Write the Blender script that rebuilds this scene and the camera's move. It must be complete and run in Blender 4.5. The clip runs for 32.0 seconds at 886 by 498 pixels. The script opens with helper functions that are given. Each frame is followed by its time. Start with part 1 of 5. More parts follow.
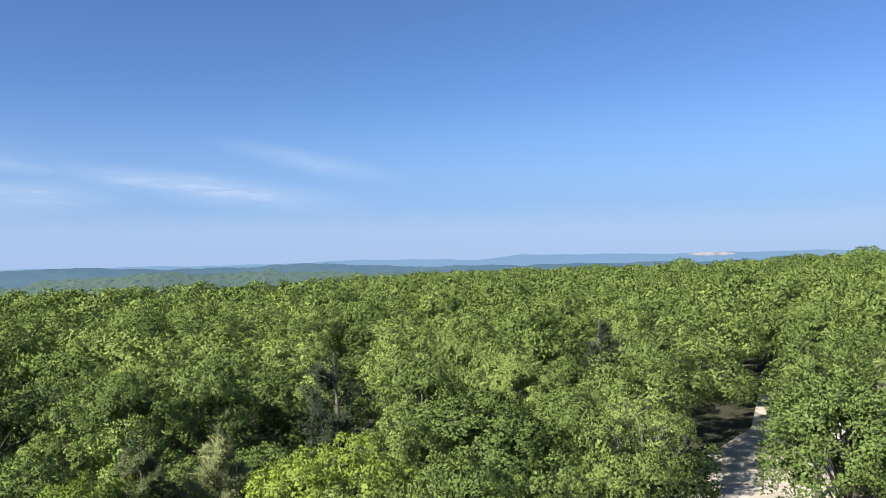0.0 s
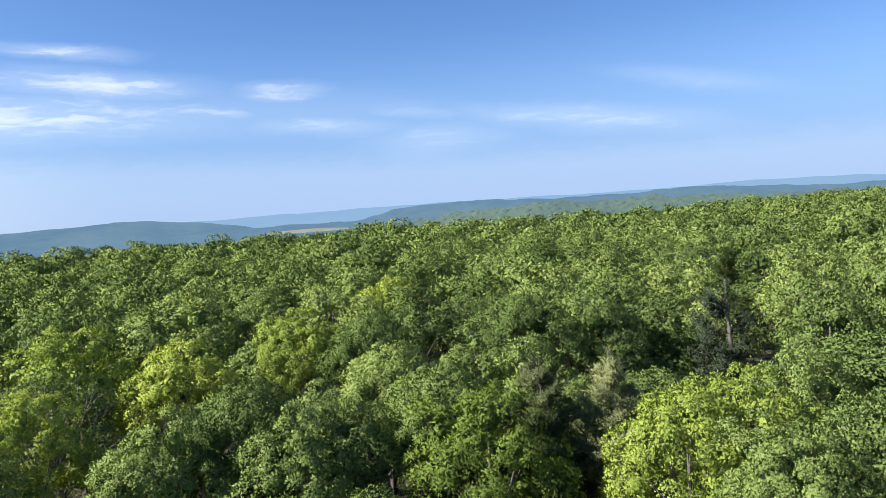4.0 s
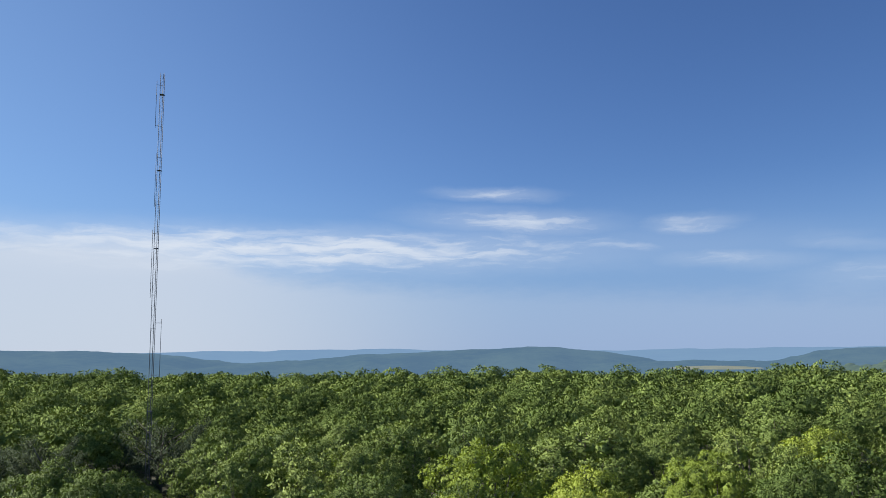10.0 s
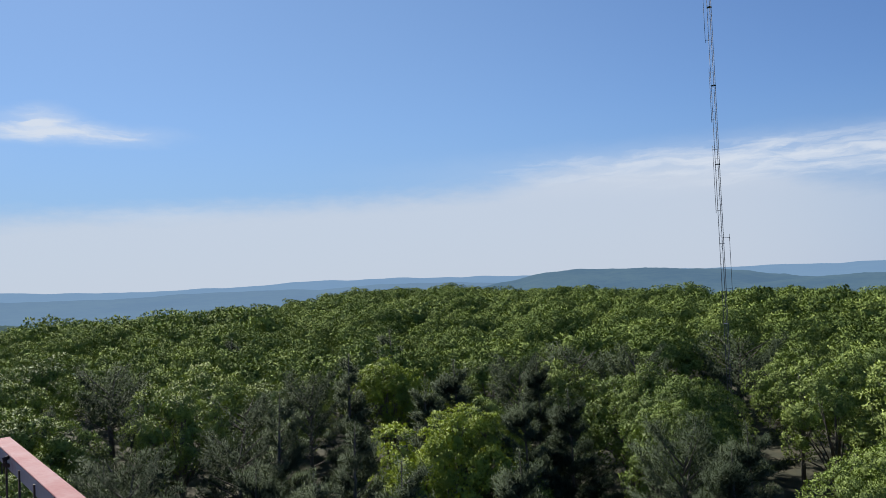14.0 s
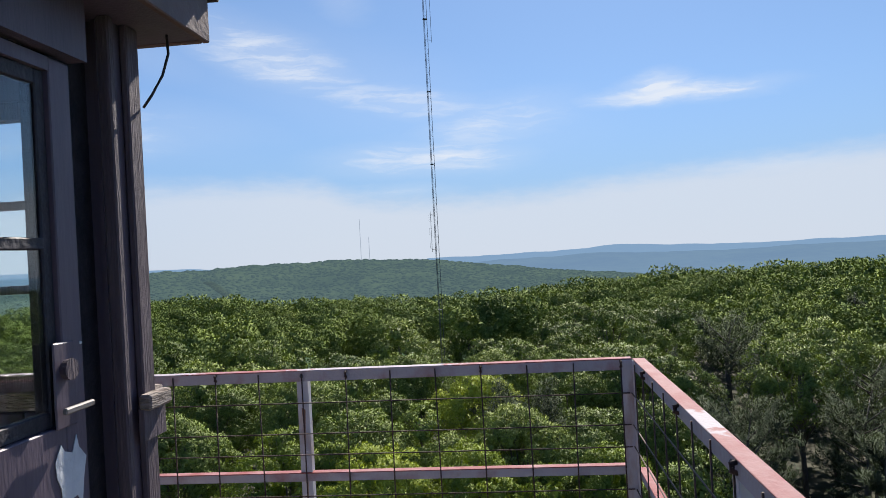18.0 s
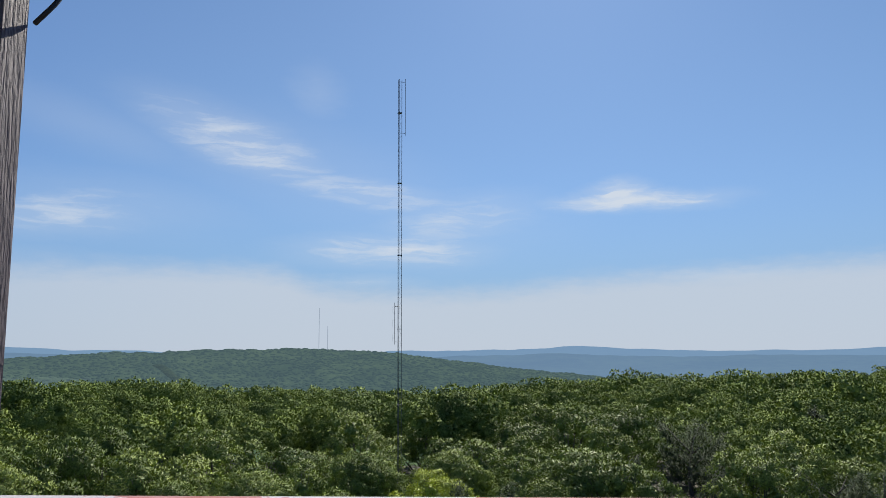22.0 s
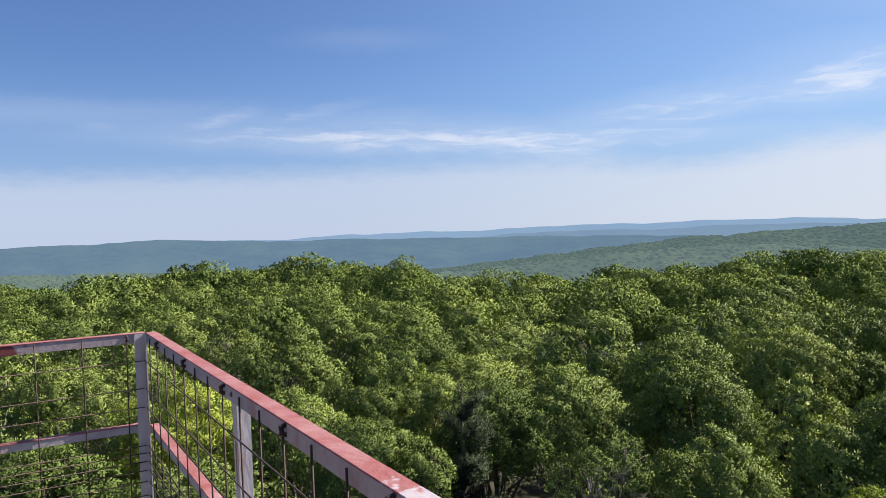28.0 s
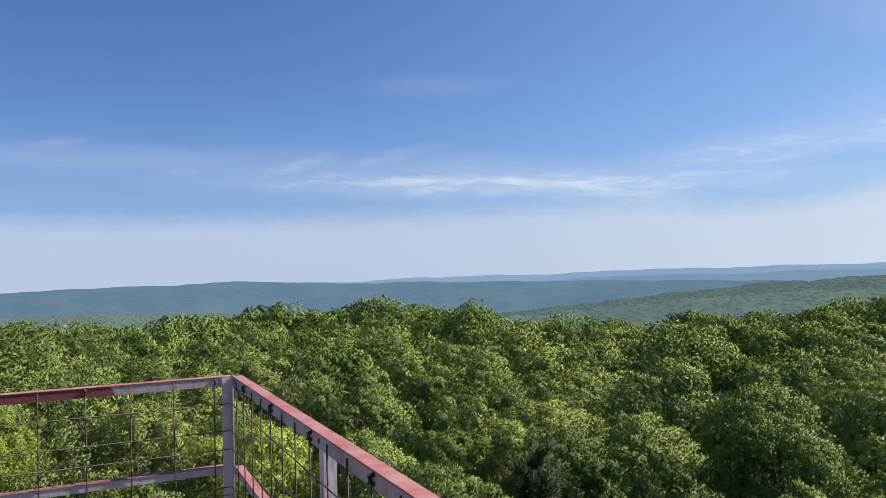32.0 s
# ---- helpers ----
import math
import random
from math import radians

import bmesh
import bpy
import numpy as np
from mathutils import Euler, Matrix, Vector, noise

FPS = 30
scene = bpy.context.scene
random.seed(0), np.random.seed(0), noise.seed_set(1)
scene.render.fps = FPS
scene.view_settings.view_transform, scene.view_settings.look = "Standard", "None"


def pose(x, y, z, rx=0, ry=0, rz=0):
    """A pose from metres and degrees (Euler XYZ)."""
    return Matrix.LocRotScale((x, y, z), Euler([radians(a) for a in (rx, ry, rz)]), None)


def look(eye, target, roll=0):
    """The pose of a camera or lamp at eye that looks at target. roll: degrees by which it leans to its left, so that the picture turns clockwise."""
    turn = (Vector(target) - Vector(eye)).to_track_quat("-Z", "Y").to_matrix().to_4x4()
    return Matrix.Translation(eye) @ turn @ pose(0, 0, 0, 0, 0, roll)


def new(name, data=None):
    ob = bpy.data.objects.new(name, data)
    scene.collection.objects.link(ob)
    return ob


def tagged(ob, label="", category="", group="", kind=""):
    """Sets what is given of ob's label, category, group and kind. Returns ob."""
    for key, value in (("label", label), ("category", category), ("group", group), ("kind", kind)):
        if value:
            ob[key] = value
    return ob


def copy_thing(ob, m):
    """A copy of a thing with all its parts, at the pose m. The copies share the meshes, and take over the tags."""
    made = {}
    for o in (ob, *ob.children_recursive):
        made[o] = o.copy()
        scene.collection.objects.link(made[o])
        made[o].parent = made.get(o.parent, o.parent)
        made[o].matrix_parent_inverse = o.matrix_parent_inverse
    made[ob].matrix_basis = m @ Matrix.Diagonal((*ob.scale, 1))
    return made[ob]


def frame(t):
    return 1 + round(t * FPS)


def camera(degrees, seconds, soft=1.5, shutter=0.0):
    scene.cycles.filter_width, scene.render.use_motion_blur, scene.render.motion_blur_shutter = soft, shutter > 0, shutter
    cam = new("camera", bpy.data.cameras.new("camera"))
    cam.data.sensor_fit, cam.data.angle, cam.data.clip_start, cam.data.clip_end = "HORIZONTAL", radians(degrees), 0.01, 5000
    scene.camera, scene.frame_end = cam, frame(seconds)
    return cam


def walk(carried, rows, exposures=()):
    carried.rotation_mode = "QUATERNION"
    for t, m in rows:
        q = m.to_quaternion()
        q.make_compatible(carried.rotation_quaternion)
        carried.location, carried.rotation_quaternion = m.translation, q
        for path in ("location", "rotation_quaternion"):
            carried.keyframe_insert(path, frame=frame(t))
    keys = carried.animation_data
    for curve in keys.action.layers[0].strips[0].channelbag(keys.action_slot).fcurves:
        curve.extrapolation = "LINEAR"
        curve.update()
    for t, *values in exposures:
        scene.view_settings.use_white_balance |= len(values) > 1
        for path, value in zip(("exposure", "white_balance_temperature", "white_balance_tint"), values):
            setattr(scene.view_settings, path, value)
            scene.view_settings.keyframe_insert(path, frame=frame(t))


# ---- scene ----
cam = camera(62.17, 32.0, soft=0.85)
PATH = [  # seconds, x, y, z, tilt, lean, turn
    (0.0, 1.172, 2.405, 20.070, 90.34, 1.09, -51.18),
    (0.5, 1.069, 2.480, 20.071, 90.31, 1.27, -47.40),
    (1.0, 1.010, 2.532, 20.069, 89.36, 1.35, -43.50),
    (1.5, 0.986, 2.547, 20.066, 87.44, 1.46, -40.22),
    (2.0, 1.021, 2.549, 20.069, 85.57, 1.65, -37.69),
    (2.5, 1.098, 2.541, 20.071, 84.88, 2.34, -34.48),
    (3.0, 1.184, 2.536, 20.073, 84.95, 3.37, -30.12),
    (3.5, 1.240, 2.530, 20.072, 85.13, 3.85, -25.60),
    (5.5, 1.227, 2.567, 20.068, 88.48, 1.86, -13.16),
    (6.0, 1.134, 2.564, 20.066, 89.66, 1.20, -9.72),
    (6.5, 1.035, 2.536, 20.063, 89.97, 0.80, -6.23),
    (7.0, 0.933, 2.555, 20.060, 89.98, 0.64, -3.23),
    (7.5, 0.876, 2.621, 20.060, 90.45, 0.62, -0.79),
    (8.0, 0.827, 2.712, 20.065, 91.60, 0.69, 1.49),
    (8.5, 0.763, 2.758, 20.071, 93.15, 0.65, 3.46),
    (9.0, 0.716, 2.755, 20.079, 94.86, 0.49, 5.18),
    (9.5, 0.670, 2.717, 20.084, 96.53, 0.40, 6.74),
    (10.0, 0.640, 2.673, 20.085, 97.26, 0.62, 8.69),
    (10.5, 0.607, 2.618, 20.084, 96.86, 0.94, 11.08),
    (11.0, 0.534, 2.557, 20.080, 96.00, 1.61, 13.24),
    (11.5, 0.446, 2.536, 20.076, 95.27, 2.15, 15.76),
    (12.0, 0.304, 2.526, 20.070, 94.59, 2.65, 19.57),
    (12.5, 0.175, 2.475, 20.064, 93.77, 3.52, 25.76),
    (13.0, 0.158, 2.385, 20.062, 93.09, 4.05, 33.67),
    (13.5, 0.185, 2.290, 20.066, 92.47, 3.44, 42.03),
    (14.0, 0.251, 2.248, 20.072, 91.81, 2.41, 50.44),
    (14.5, 0.319, 2.248, 20.072, 91.01, 2.00, 58.30),
    (15.0, 0.453, 2.190, 20.053, 90.00, 1.68, 65.35),
    (15.5, 0.517, 2.181, 20.049, 89.01, 1.59, 72.27),
    (17.5, 0.622, 2.178, 20.069, 88.47, 2.47, 93.73),
    (18.0, 0.613, 2.177, 20.081, 90.21, 3.06, 95.77),
    (18.5, 0.608, 2.163, 20.095, 92.72, 3.02, 96.87),
    (19.0, 0.577, 2.162, 20.087, 94.75, 2.24, 96.97),
    (19.5, 0.515, 2.099, 20.074, 95.97, 1.52, 95.75),
    (20.0, 0.424, 1.992, 20.079, 96.59, 1.21, 94.25),
    (20.5, 0.243, 1.942, 20.057, 96.67, 0.74, 93.61),
    (21.0, 0.003, 1.904, 20.071, 96.72, 0.06, 93.82),
    (21.5, -0.189, 1.839, 20.065, 97.09, -0.14, 93.59),
    (22.0, -0.281, 1.832, 20.055, 97.43, 0.30, 92.62),
    (22.5, -0.478, 1.828, 20.059, 96.59, 0.51, 92.64),
    (23.0, -0.723, 1.820, 20.065, 94.99, 0.35, 94.08),
    (23.5, -0.974, 1.786, 20.069, 92.76, 0.23, 95.91),
    (24.0, -1.203, 1.755, 20.071, 90.06, 0.25, 98.51),
    (24.5, -1.387, 1.711, 20.072, 87.27, 0.16, 102.34),
    (26.5, -1.947, 1.640, 20.053, 84.95, 0.20, 121.46),
    (27.0, -2.063, 1.599, 20.044, 86.20, 0.73, 131.28),
    (27.5, -2.110, 1.510, 20.035, 87.23, 1.51, 141.19),
    (28.0, -2.064, 1.348, 20.044, 88.52, 1.98, 149.34),
    (28.5, -2.070, 1.279, 20.063, 90.16, 2.08, 156.71),
    (29.0, -2.076, 1.371, 20.094, 91.90, 1.86, 162.80),
    (29.5, -2.089, 1.397, 20.108, 93.17, 1.70, 166.82),
    (30.0, -2.115, 1.397, 20.104, 93.77, 1.45, 168.33),
    (30.5, -2.131, 1.414, 20.104, 93.70, 1.32, 166.63),
    (31.0, -2.117, 1.401, 20.098, 93.32, 1.43, 162.63),
    (31.5, -2.057, 1.389, 20.090, 92.63, 1.65, 158.28),
    (32.0, -2.004, 1.368, 20.074, 92.06, 1.62, 154.77),
]
EXPOSURES = [(0.0, 1.03, 6500, 10), (3.0, 1.22, 6500, 10), (6.0, 1.07, 6500, 10), (7.0, 0.98, 6500, 10), (9.0, 0.8, 6500, 10), (10.0, 0.7, 6500, 10), (13.0, 0.62, 6500, 10), (15.5, 0.7, 6600, 11),
             (18.0, 0.82, 6680, 11), (19.0, 0.75, 6580, 9), (22.0, 0.56, 6550, 9), (23.0, 0.52, 6550, 9), (24.0, 0.63, 6650, 10), (27.0, 0.95, 6950, 12), (28.0, 0.96, 7000, 14), (29.0, 0.94, 6850, 14), (31.0, 0.92, 6700, 13), (32.0, 0.87, 6800, 13)]
walk(cam, [(r[0], pose(*r[1:])) for r in PATH], EXPOSURES)

# ---- sky, sun ----
SUN_TURN, SUN_HEIGHT = 82.0, 38.0  # degrees to the left of +y, and above the horizon
SKY = 0.65  # the sky against the sun
world = bpy.data.worlds.new("summer_sky")
scene.world = world
world.use_nodes = True
wt = world.node_tree
wt.nodes.clear()


def node(tree, kind, **inputs):
    n = tree.nodes.new(kind)
    for key, value in inputs.items():
        n.inputs[int(key[1:])].default_value = value
    return n


def wmath(op, a, b=None, c=None, clamp=False):
    n = wt.nodes.new("ShaderNodeMath")
    n.operation, n.use_clamp = op, clamp
    for i, v in enumerate((a, b, c)):
        if v is None:
            continue
        if isinstance(v, (int, float)):
            n.inputs[i].default_value = v
        else:
            wt.links.new(v, n.inputs[i])
    return n.outputs[0]


def wrange(v, a, b, c, d):
    n = wt.nodes.new("ShaderNodeMapRange")
    n.interpolation_type = "SMOOTHSTEP"
    for i, x in enumerate((a, b, c, d)):
        n.inputs[i + 1].default_value = x
    wt.links.new(v, n.inputs[0])
    return n.outputs[0]


sky = wt.nodes.new("ShaderNodeTexSky")
sky.sky_type, sky.sun_disc = "NISHITA", False
sky.sun_elevation, sky.sun_rotation = radians(SUN_HEIGHT), radians(360 - SUN_TURN)
sky.altitude, sky.air_density, sky.dust_density, sky.ozone_density = 300, 1.0, 0.25, 3.0
coord = wt.nodes.new("ShaderNodeTexCoord")
split = wt.nodes.new("ShaderNodeSeparateXYZ")
wt.links.new(coord.outputs["Generated"], split.inputs[0])
dx, dy, dz = split.outputs
bearing = wmath("MULTIPLY", wmath("ARCTAN2", wmath("MULTIPLY", dx, -1.0), dy), 180 / math.pi)
bearing = wmath("ADD", bearing, wmath("MULTIPLY", wmath("LESS_THAN", bearing, -120.0), 360.0))
height = wmath("MULTIPLY", wmath("ARCSINE", dz), 180 / math.pi)


def flat(x, y, sx, sy):
    n = wt.nodes.new("ShaderNodeCombineXYZ")
    wt.links.new(wmath("MULTIPLY", x, sx), n.inputs[0])
    wt.links.new(wmath("MULTIPLY", y, sy), n.inputs[1])
    return n.outputs[0]


def wnoise(vector, scale, detail=5.0, rough=0.6, distortion=0.0):
    n = wt.nodes.new("ShaderNodeTexNoise")
    n.inputs["Scale"].default_value, n.inputs["Detail"].default_value = scale, detail
    n.inputs["Roughness"].default_value, n.inputs["Distortion"].default_value = rough, distortion
    wt.links.new(vector, n.inputs["Vector"])
    return n.outputs["Fac"]


# thin high cloud drifts: streaks along the horizon, bent by a slow swirl
swirl = wnoise(flat(bearing, height, 0.16, 0.45), 1.0, 4.0, 0.6)
swirl_b = wnoise(flat(bearing, height, 0.5, 1.6), 1.0, 4.0, 0.6)
bent = wmath("ADD", height, wmath("MULTIPLY", wmath("SUBTRACT", swirl, 0.5), 1.3))
bent = wmath("ADD", bent, wmath("MULTIPLY", wmath("SUBTRACT", swirl_b, 0.5), 0.4))
bent_x = wmath("ADD", bearing, wmath("MULTIPLY", wmath("SUBTRACT", swirl_b, 0.5), 2.0))
plane = flat(bent_x, bent, 1.0, 1.0)
streak = wnoise(flat(bent_x, bent, 0.22, 1.7), 1.0, 6.0, 0.55, 0.4)
# bearing, height, half length, half thickness, rise, thickness of the cloud
CLOUDS_A = [(77.8, 10.7, 6.2, 0.7, 0.0, 1.35), (78.9, 11.3, 2.4, 0.9, 0.0, 1.3), (108.0, 15.0, 7.5, 2.1, 0.32, 0.95),
            (99.0, 11.8, 8.0, 1.3, 0.16, 0.8), (96.5, 7.3, 7.0, 1.3, 0.0, 1.05), (91.5, 9.7, 6.0, 1.9, -0.1, 0.75), (102.6, 19.2, 2.0, 1.7, 0.3, 0.4),
            (98.5, 4.9, 4.0, 0.5, 0.0, 0.5), (120.5, 9.2, 6.5, 1.5, -0.05, 0.75), (119.0, 15.5, 7.0, 1.6, 0.25, 0.35), (71.0, 4.9, 5.0, 0.4, 0.0, 0.5)]
CLOUDS_B = [(4.5, 11.4, 4.2, 0.5, 0.05, 0.8), (3.0, 9.2, 7.5, 1.0, 0.06, 0.85), (-10.3, 8.5, 3.4, 0.7, 0.0, 0.8), (-3.5, 7.3, 6.0, 0.6, 0.08, 0.6),
            (-12.8, 5.9, 6.0, 0.7, 0.07, 0.6), (-18.5, 7.0, 4.0, 0.6, 0.0, 0.3), (21.0, 7.1, 25.0, 1.7, 0.01, 1.15), (-22.0, 4.4, 5.0, 1.1, 0.0, 0.5),
            (-33.0, 5.2, 9.0, 0.9, 0.12, 0.65), (-41.0, 7.2, 5.5, 0.7, 0.2, 0.45), (-20.0, 6.5, 4.0, 0.5, 0.1, 0.5)]
CLOUDS_C = [(156.5, 7.1, 9.0, 1.0, 0.09, 0.75), (144.0, 6.6, 9.0, 1.1, 0.12, 0.8), (166.0, 8.6, 3.4, 0.6, -0.2, 0.6), (188.5, 8.6, 2.4, 0.6, -0.25, 0.5),
            (182.5, 9.6, 1.9, 0.5, -0.25, 0.4), (160.0, 8.9, 5.0, 0.6, -0.2, 0.4), (121.0, 9.9, 5.0, 1.0, -0.2, 0.75), (129.0, 8.0, 11.0, 0.8, -0.13, 0.55),
            (174.0, 8.2, 2.0, 0.5, 0.0, 0.4), (155.0, 14.5, 5.0, 0.8, 0.0, 0.2), (148.0, 6.9, 24.0, 1.1, 0.03, 0.75), (178.0, 8.9, 16.0, 0.9, -0.02, 0.35), (131.0, 8.6, 16.0, 1.2, -0.12, 0.5)]
CLOUDS_D = [(104.0, 13.5, 12.0, 3.2, 0.25, 0.34), (93.0, 8.5, 9.0, 2.4, -0.1, 0.32), (118.0, 10.0, 9.0, 2.0, 0.0, 0.4), (149.0, 7.6, 14.0, 1.3, 0.08, 0.5), (166.0, 8.4, 11.0, 0.9, -0.05, 0.34), (-8.0, 7.2, 13.0, 1.6, 0.04, 0.3)]
cover = None
for b0, h0, half, thick, rise, full in CLOUDS_A + CLOUDS_B + CLOUDS_C + CLOUDS_D:
    m = wt.nodes.new("ShaderNodeMapping")
    m.vector_type = "TEXTURE"
    m.inputs[1].default_value, m.inputs[2].default_value, m.inputs[3].default_value = (b0, h0, 0), (0, 0, math.atan(rise)), (half, thick, 1)
    wt.links.new(plane, m.inputs[0])
    ln = wt.nodes.new("ShaderNodeVectorMath")
    ln.operation = "LENGTH"
    wt.links.new(m.outputs[0], ln.inputs[0])
    one = wrange(ln.outputs["Value"], 1.7, 0.0, 0.0, full)
    cover = one if cover is None else wmath("MAXIMUM", cover, one)
wisps = wrange(streak, 0.26, 0.76, 0.5, 1.2)
drift = wmath("MAXIMUM", wrange(wmath("MULTIPLY", cover, wisps), 0.05, 1.3, 0.0, 0.9), wmath("MULTIPLY", cover, 0.32))
# the pale bank that lies along the horizon, its upper edge by bearing
edge = wt.nodes.new("ShaderNodeFloatCurve")
BANK = [(-120, 2.8), (-50, 3.0), (-20, 3.2), (4, 4.2), (20, 5.2), (29, 7.2), (37, 7.7), (46, 6.5), (56, 6.0), (68, 5.6), (82, 5.0), (93, 4.2), (101, 4.4), (108, 5.9), (122, 5.6), (132, 4.6), (142, 5.2),
        (165, 4.8), (240, 4.5)]
curve = edge.mapping.curves[0]
while len(curve.points) < len(BANK):
    curve.points.new(0.5, 0.5)
for p, (b0, h0) in zip(curve.points, BANK):
    p.location, p.handle_type = ((b0 + 120) / 360, h0 / 10), "AUTO_CLAMPED"
edge.mapping.update()
wt.links.new(wmath("DIVIDE", wmath("ADD", bearing, 120.0), 360.0), edge.inputs["Value"])
bent_low = wmath("ADD", height, wmath("MULTIPLY", wmath("SUBTRACT", swirl_b, 0.5), 1.2))
under = wmath("SUBTRACT", wmath("MULTIPLY", edge.outputs[0], 10.0), bent_low)
density = wrange(bearing, 0.0, 32.0, 0.2, 0.8)
density = wmath("MULTIPLY", density, wrange(bearing, 100.0, 160.0, 1.0, 0.55))
bank = wmath("MULTIPLY", wrange(under, -1.0, 1.5, 0.0, 1.0), density)
blue = wt.nodes.new("ShaderNodeBackground")
blue.inputs[1].default_value = 0.077 * SKY
tint = wt.nodes.new("ShaderNodeMix")
tint.data_type, tint.blend_type = "RGBA", "MULTIPLY"
tint.inputs[0].default_value, tint.inputs[7].default_value = 1.0, (0.72, 0.95, 1.33, 1)
wt.links.new(sky.outputs[0], tint.inputs[6])
wt.links.new(tint.outputs[2], blue.inputs[0])


def over(below, colour, strength, amount):
    """Lays a layer of air or cloud over the sky."""
    layer = wt.nodes.new("ShaderNodeBackground")
    layer.inputs[0].default_value, layer.inputs[1].default_value = (*colour, 1), strength * SKY
    mixed = wt.nodes.new("ShaderNodeMixShader")
    wt.links.new(amount, mixed.inputs[0])
    wt.links.new(below, mixed.inputs[1])
    wt.links.new(layer.outputs[0], mixed.inputs[2])
    return mixed.outputs[0]


sunward = wrange(wmath("ABSOLUTE", wmath("SUBTRACT", bearing, SUN_TURN)), 20.0, 110.0, 1.0, 0.0)
air = wmath("MULTIPLY", wrange(height, 13.0, 0.0, 0.0, 1.0), 0.86)
air = wmath("MULTIPLY", air, wrange(sunward, 0.0, 1.0, 1.0, 0.75))
shown = over(blue.outputs[0], (0.29, 0.47, 0.83), 0.76, air)
glare = wmath("MULTIPLY", wmath("MULTIPLY", sunward, sunward), wrange(height, 55.0, 8.0, 0.1, 0.42))
shown = over(shown, (0.41, 0.64, 0.88), 0.76, glare)
shown = over(shown, (0.71, 0.78, 0.89), 0.84, bank)
shown = over(shown, (0.80, 0.87, 0.97), 0.86, drift)
wo = wt.nodes.new("ShaderNodeOutputWorld")
wt.links.new(shown, wo.inputs[0])

sun = new("sun", bpy.data.lights.new("sun", "SUN"))
sun.data.energy, sun.data.angle, sun.data.color = 5.0, radians(0.53), (1.0, 0.945, 0.86)
st, sh = radians(SUN_TURN), radians(SUN_HEIGHT)
sun.matrix_basis = look((-math.sin(st) * math.cos(sh) * 300, math.cos(st) * math.cos(sh) * 300, math.sin(sh) * 300), (0, 0, 0))


# ---- materials ----
def material(name, base, rough=0.7, second=None, scale=8.0, detail=6.0, lo=0.35, hi=0.65, bump=0.0, bump_scale=40.0, metal=0.0, stretch=(1, 1, 1), per_object=0.0, spec=0.5):
    """A surface of two colours mixed by a noise, with a fine relief."""
    m = bpy.data.materials.new(name)
    m.use_nodes = True
    t = m.node_tree
    b = t.nodes["Principled BSDF"]
    b.inputs["Roughness"].default_value, b.inputs["Metallic"].default_value = rough, metal
    b.inputs["Specular IOR Level"].default_value = spec
    tc = t.nodes.new("ShaderNodeTexCoord")
    mp = t.nodes.new("ShaderNodeMapping")
    mp.inputs["Scale"].default_value = stretch
    t.links.new(tc.outputs["Object"], mp.inputs[0])
    n = t.nodes.new("ShaderNodeTexNoise")
    n.inputs["Scale"].default_value, n.inputs["Detail"].default_value, n.inputs["Roughness"].default_value = scale, detail, 0.65
    t.links.new(mp.outputs[0], n.inputs["Vector"])
    r = t.nodes.new("ShaderNodeValToRGB")
    r.color_ramp.elements[0].position, r.color_ramp.elements[1].position = lo, hi
    r.color_ramp.elements[0].color = (*base, 1)
    r.color_ramp.elements[1].color = (*(second or [min(1, c * 1.35) for c in base]), 1)
    t.links.new(n.outputs["Fac"], r.inputs[0])
    out = r.outputs[0]
    if per_object:
        hv = t.nodes.new("ShaderNodeHueSaturation")
        oi = t.nodes.new("ShaderNodeObjectInfo")
        mr = t.nodes.new("ShaderNodeMapRange")
        mr.inputs[3].default_value, mr.inputs[4].default_value = 1 - per_object, 1 + per_object
        t.links.new(oi.outputs["Random"], mr.inputs[0])
        t.links.new(mr.outputs[0], hv.inputs["Value"])
        t.links.new(out, hv.inputs["Color"])
        out = hv.outputs[0]
    t.links.new(out, b.inputs["Base Color"])
    if bump:
        n2 = t.nodes.new("ShaderNodeTexNoise")
        n2.inputs["Scale"].default_value, n2.inputs["Detail"].default_value = bump_scale, 5.0
        t.links.new(mp.outputs[0], n2.inputs["Vector"])
        bp = t.nodes.new("ShaderNodeBump")
        bp.inputs["Strength"].default_value, bp.inputs["Distance"].default_value = bump, 0.02
        t.links.new(n2.outputs["Fac"], bp.inputs["Height"])
        t.links.new(bp.outputs[0], b.inputs["Normal"])
    return m


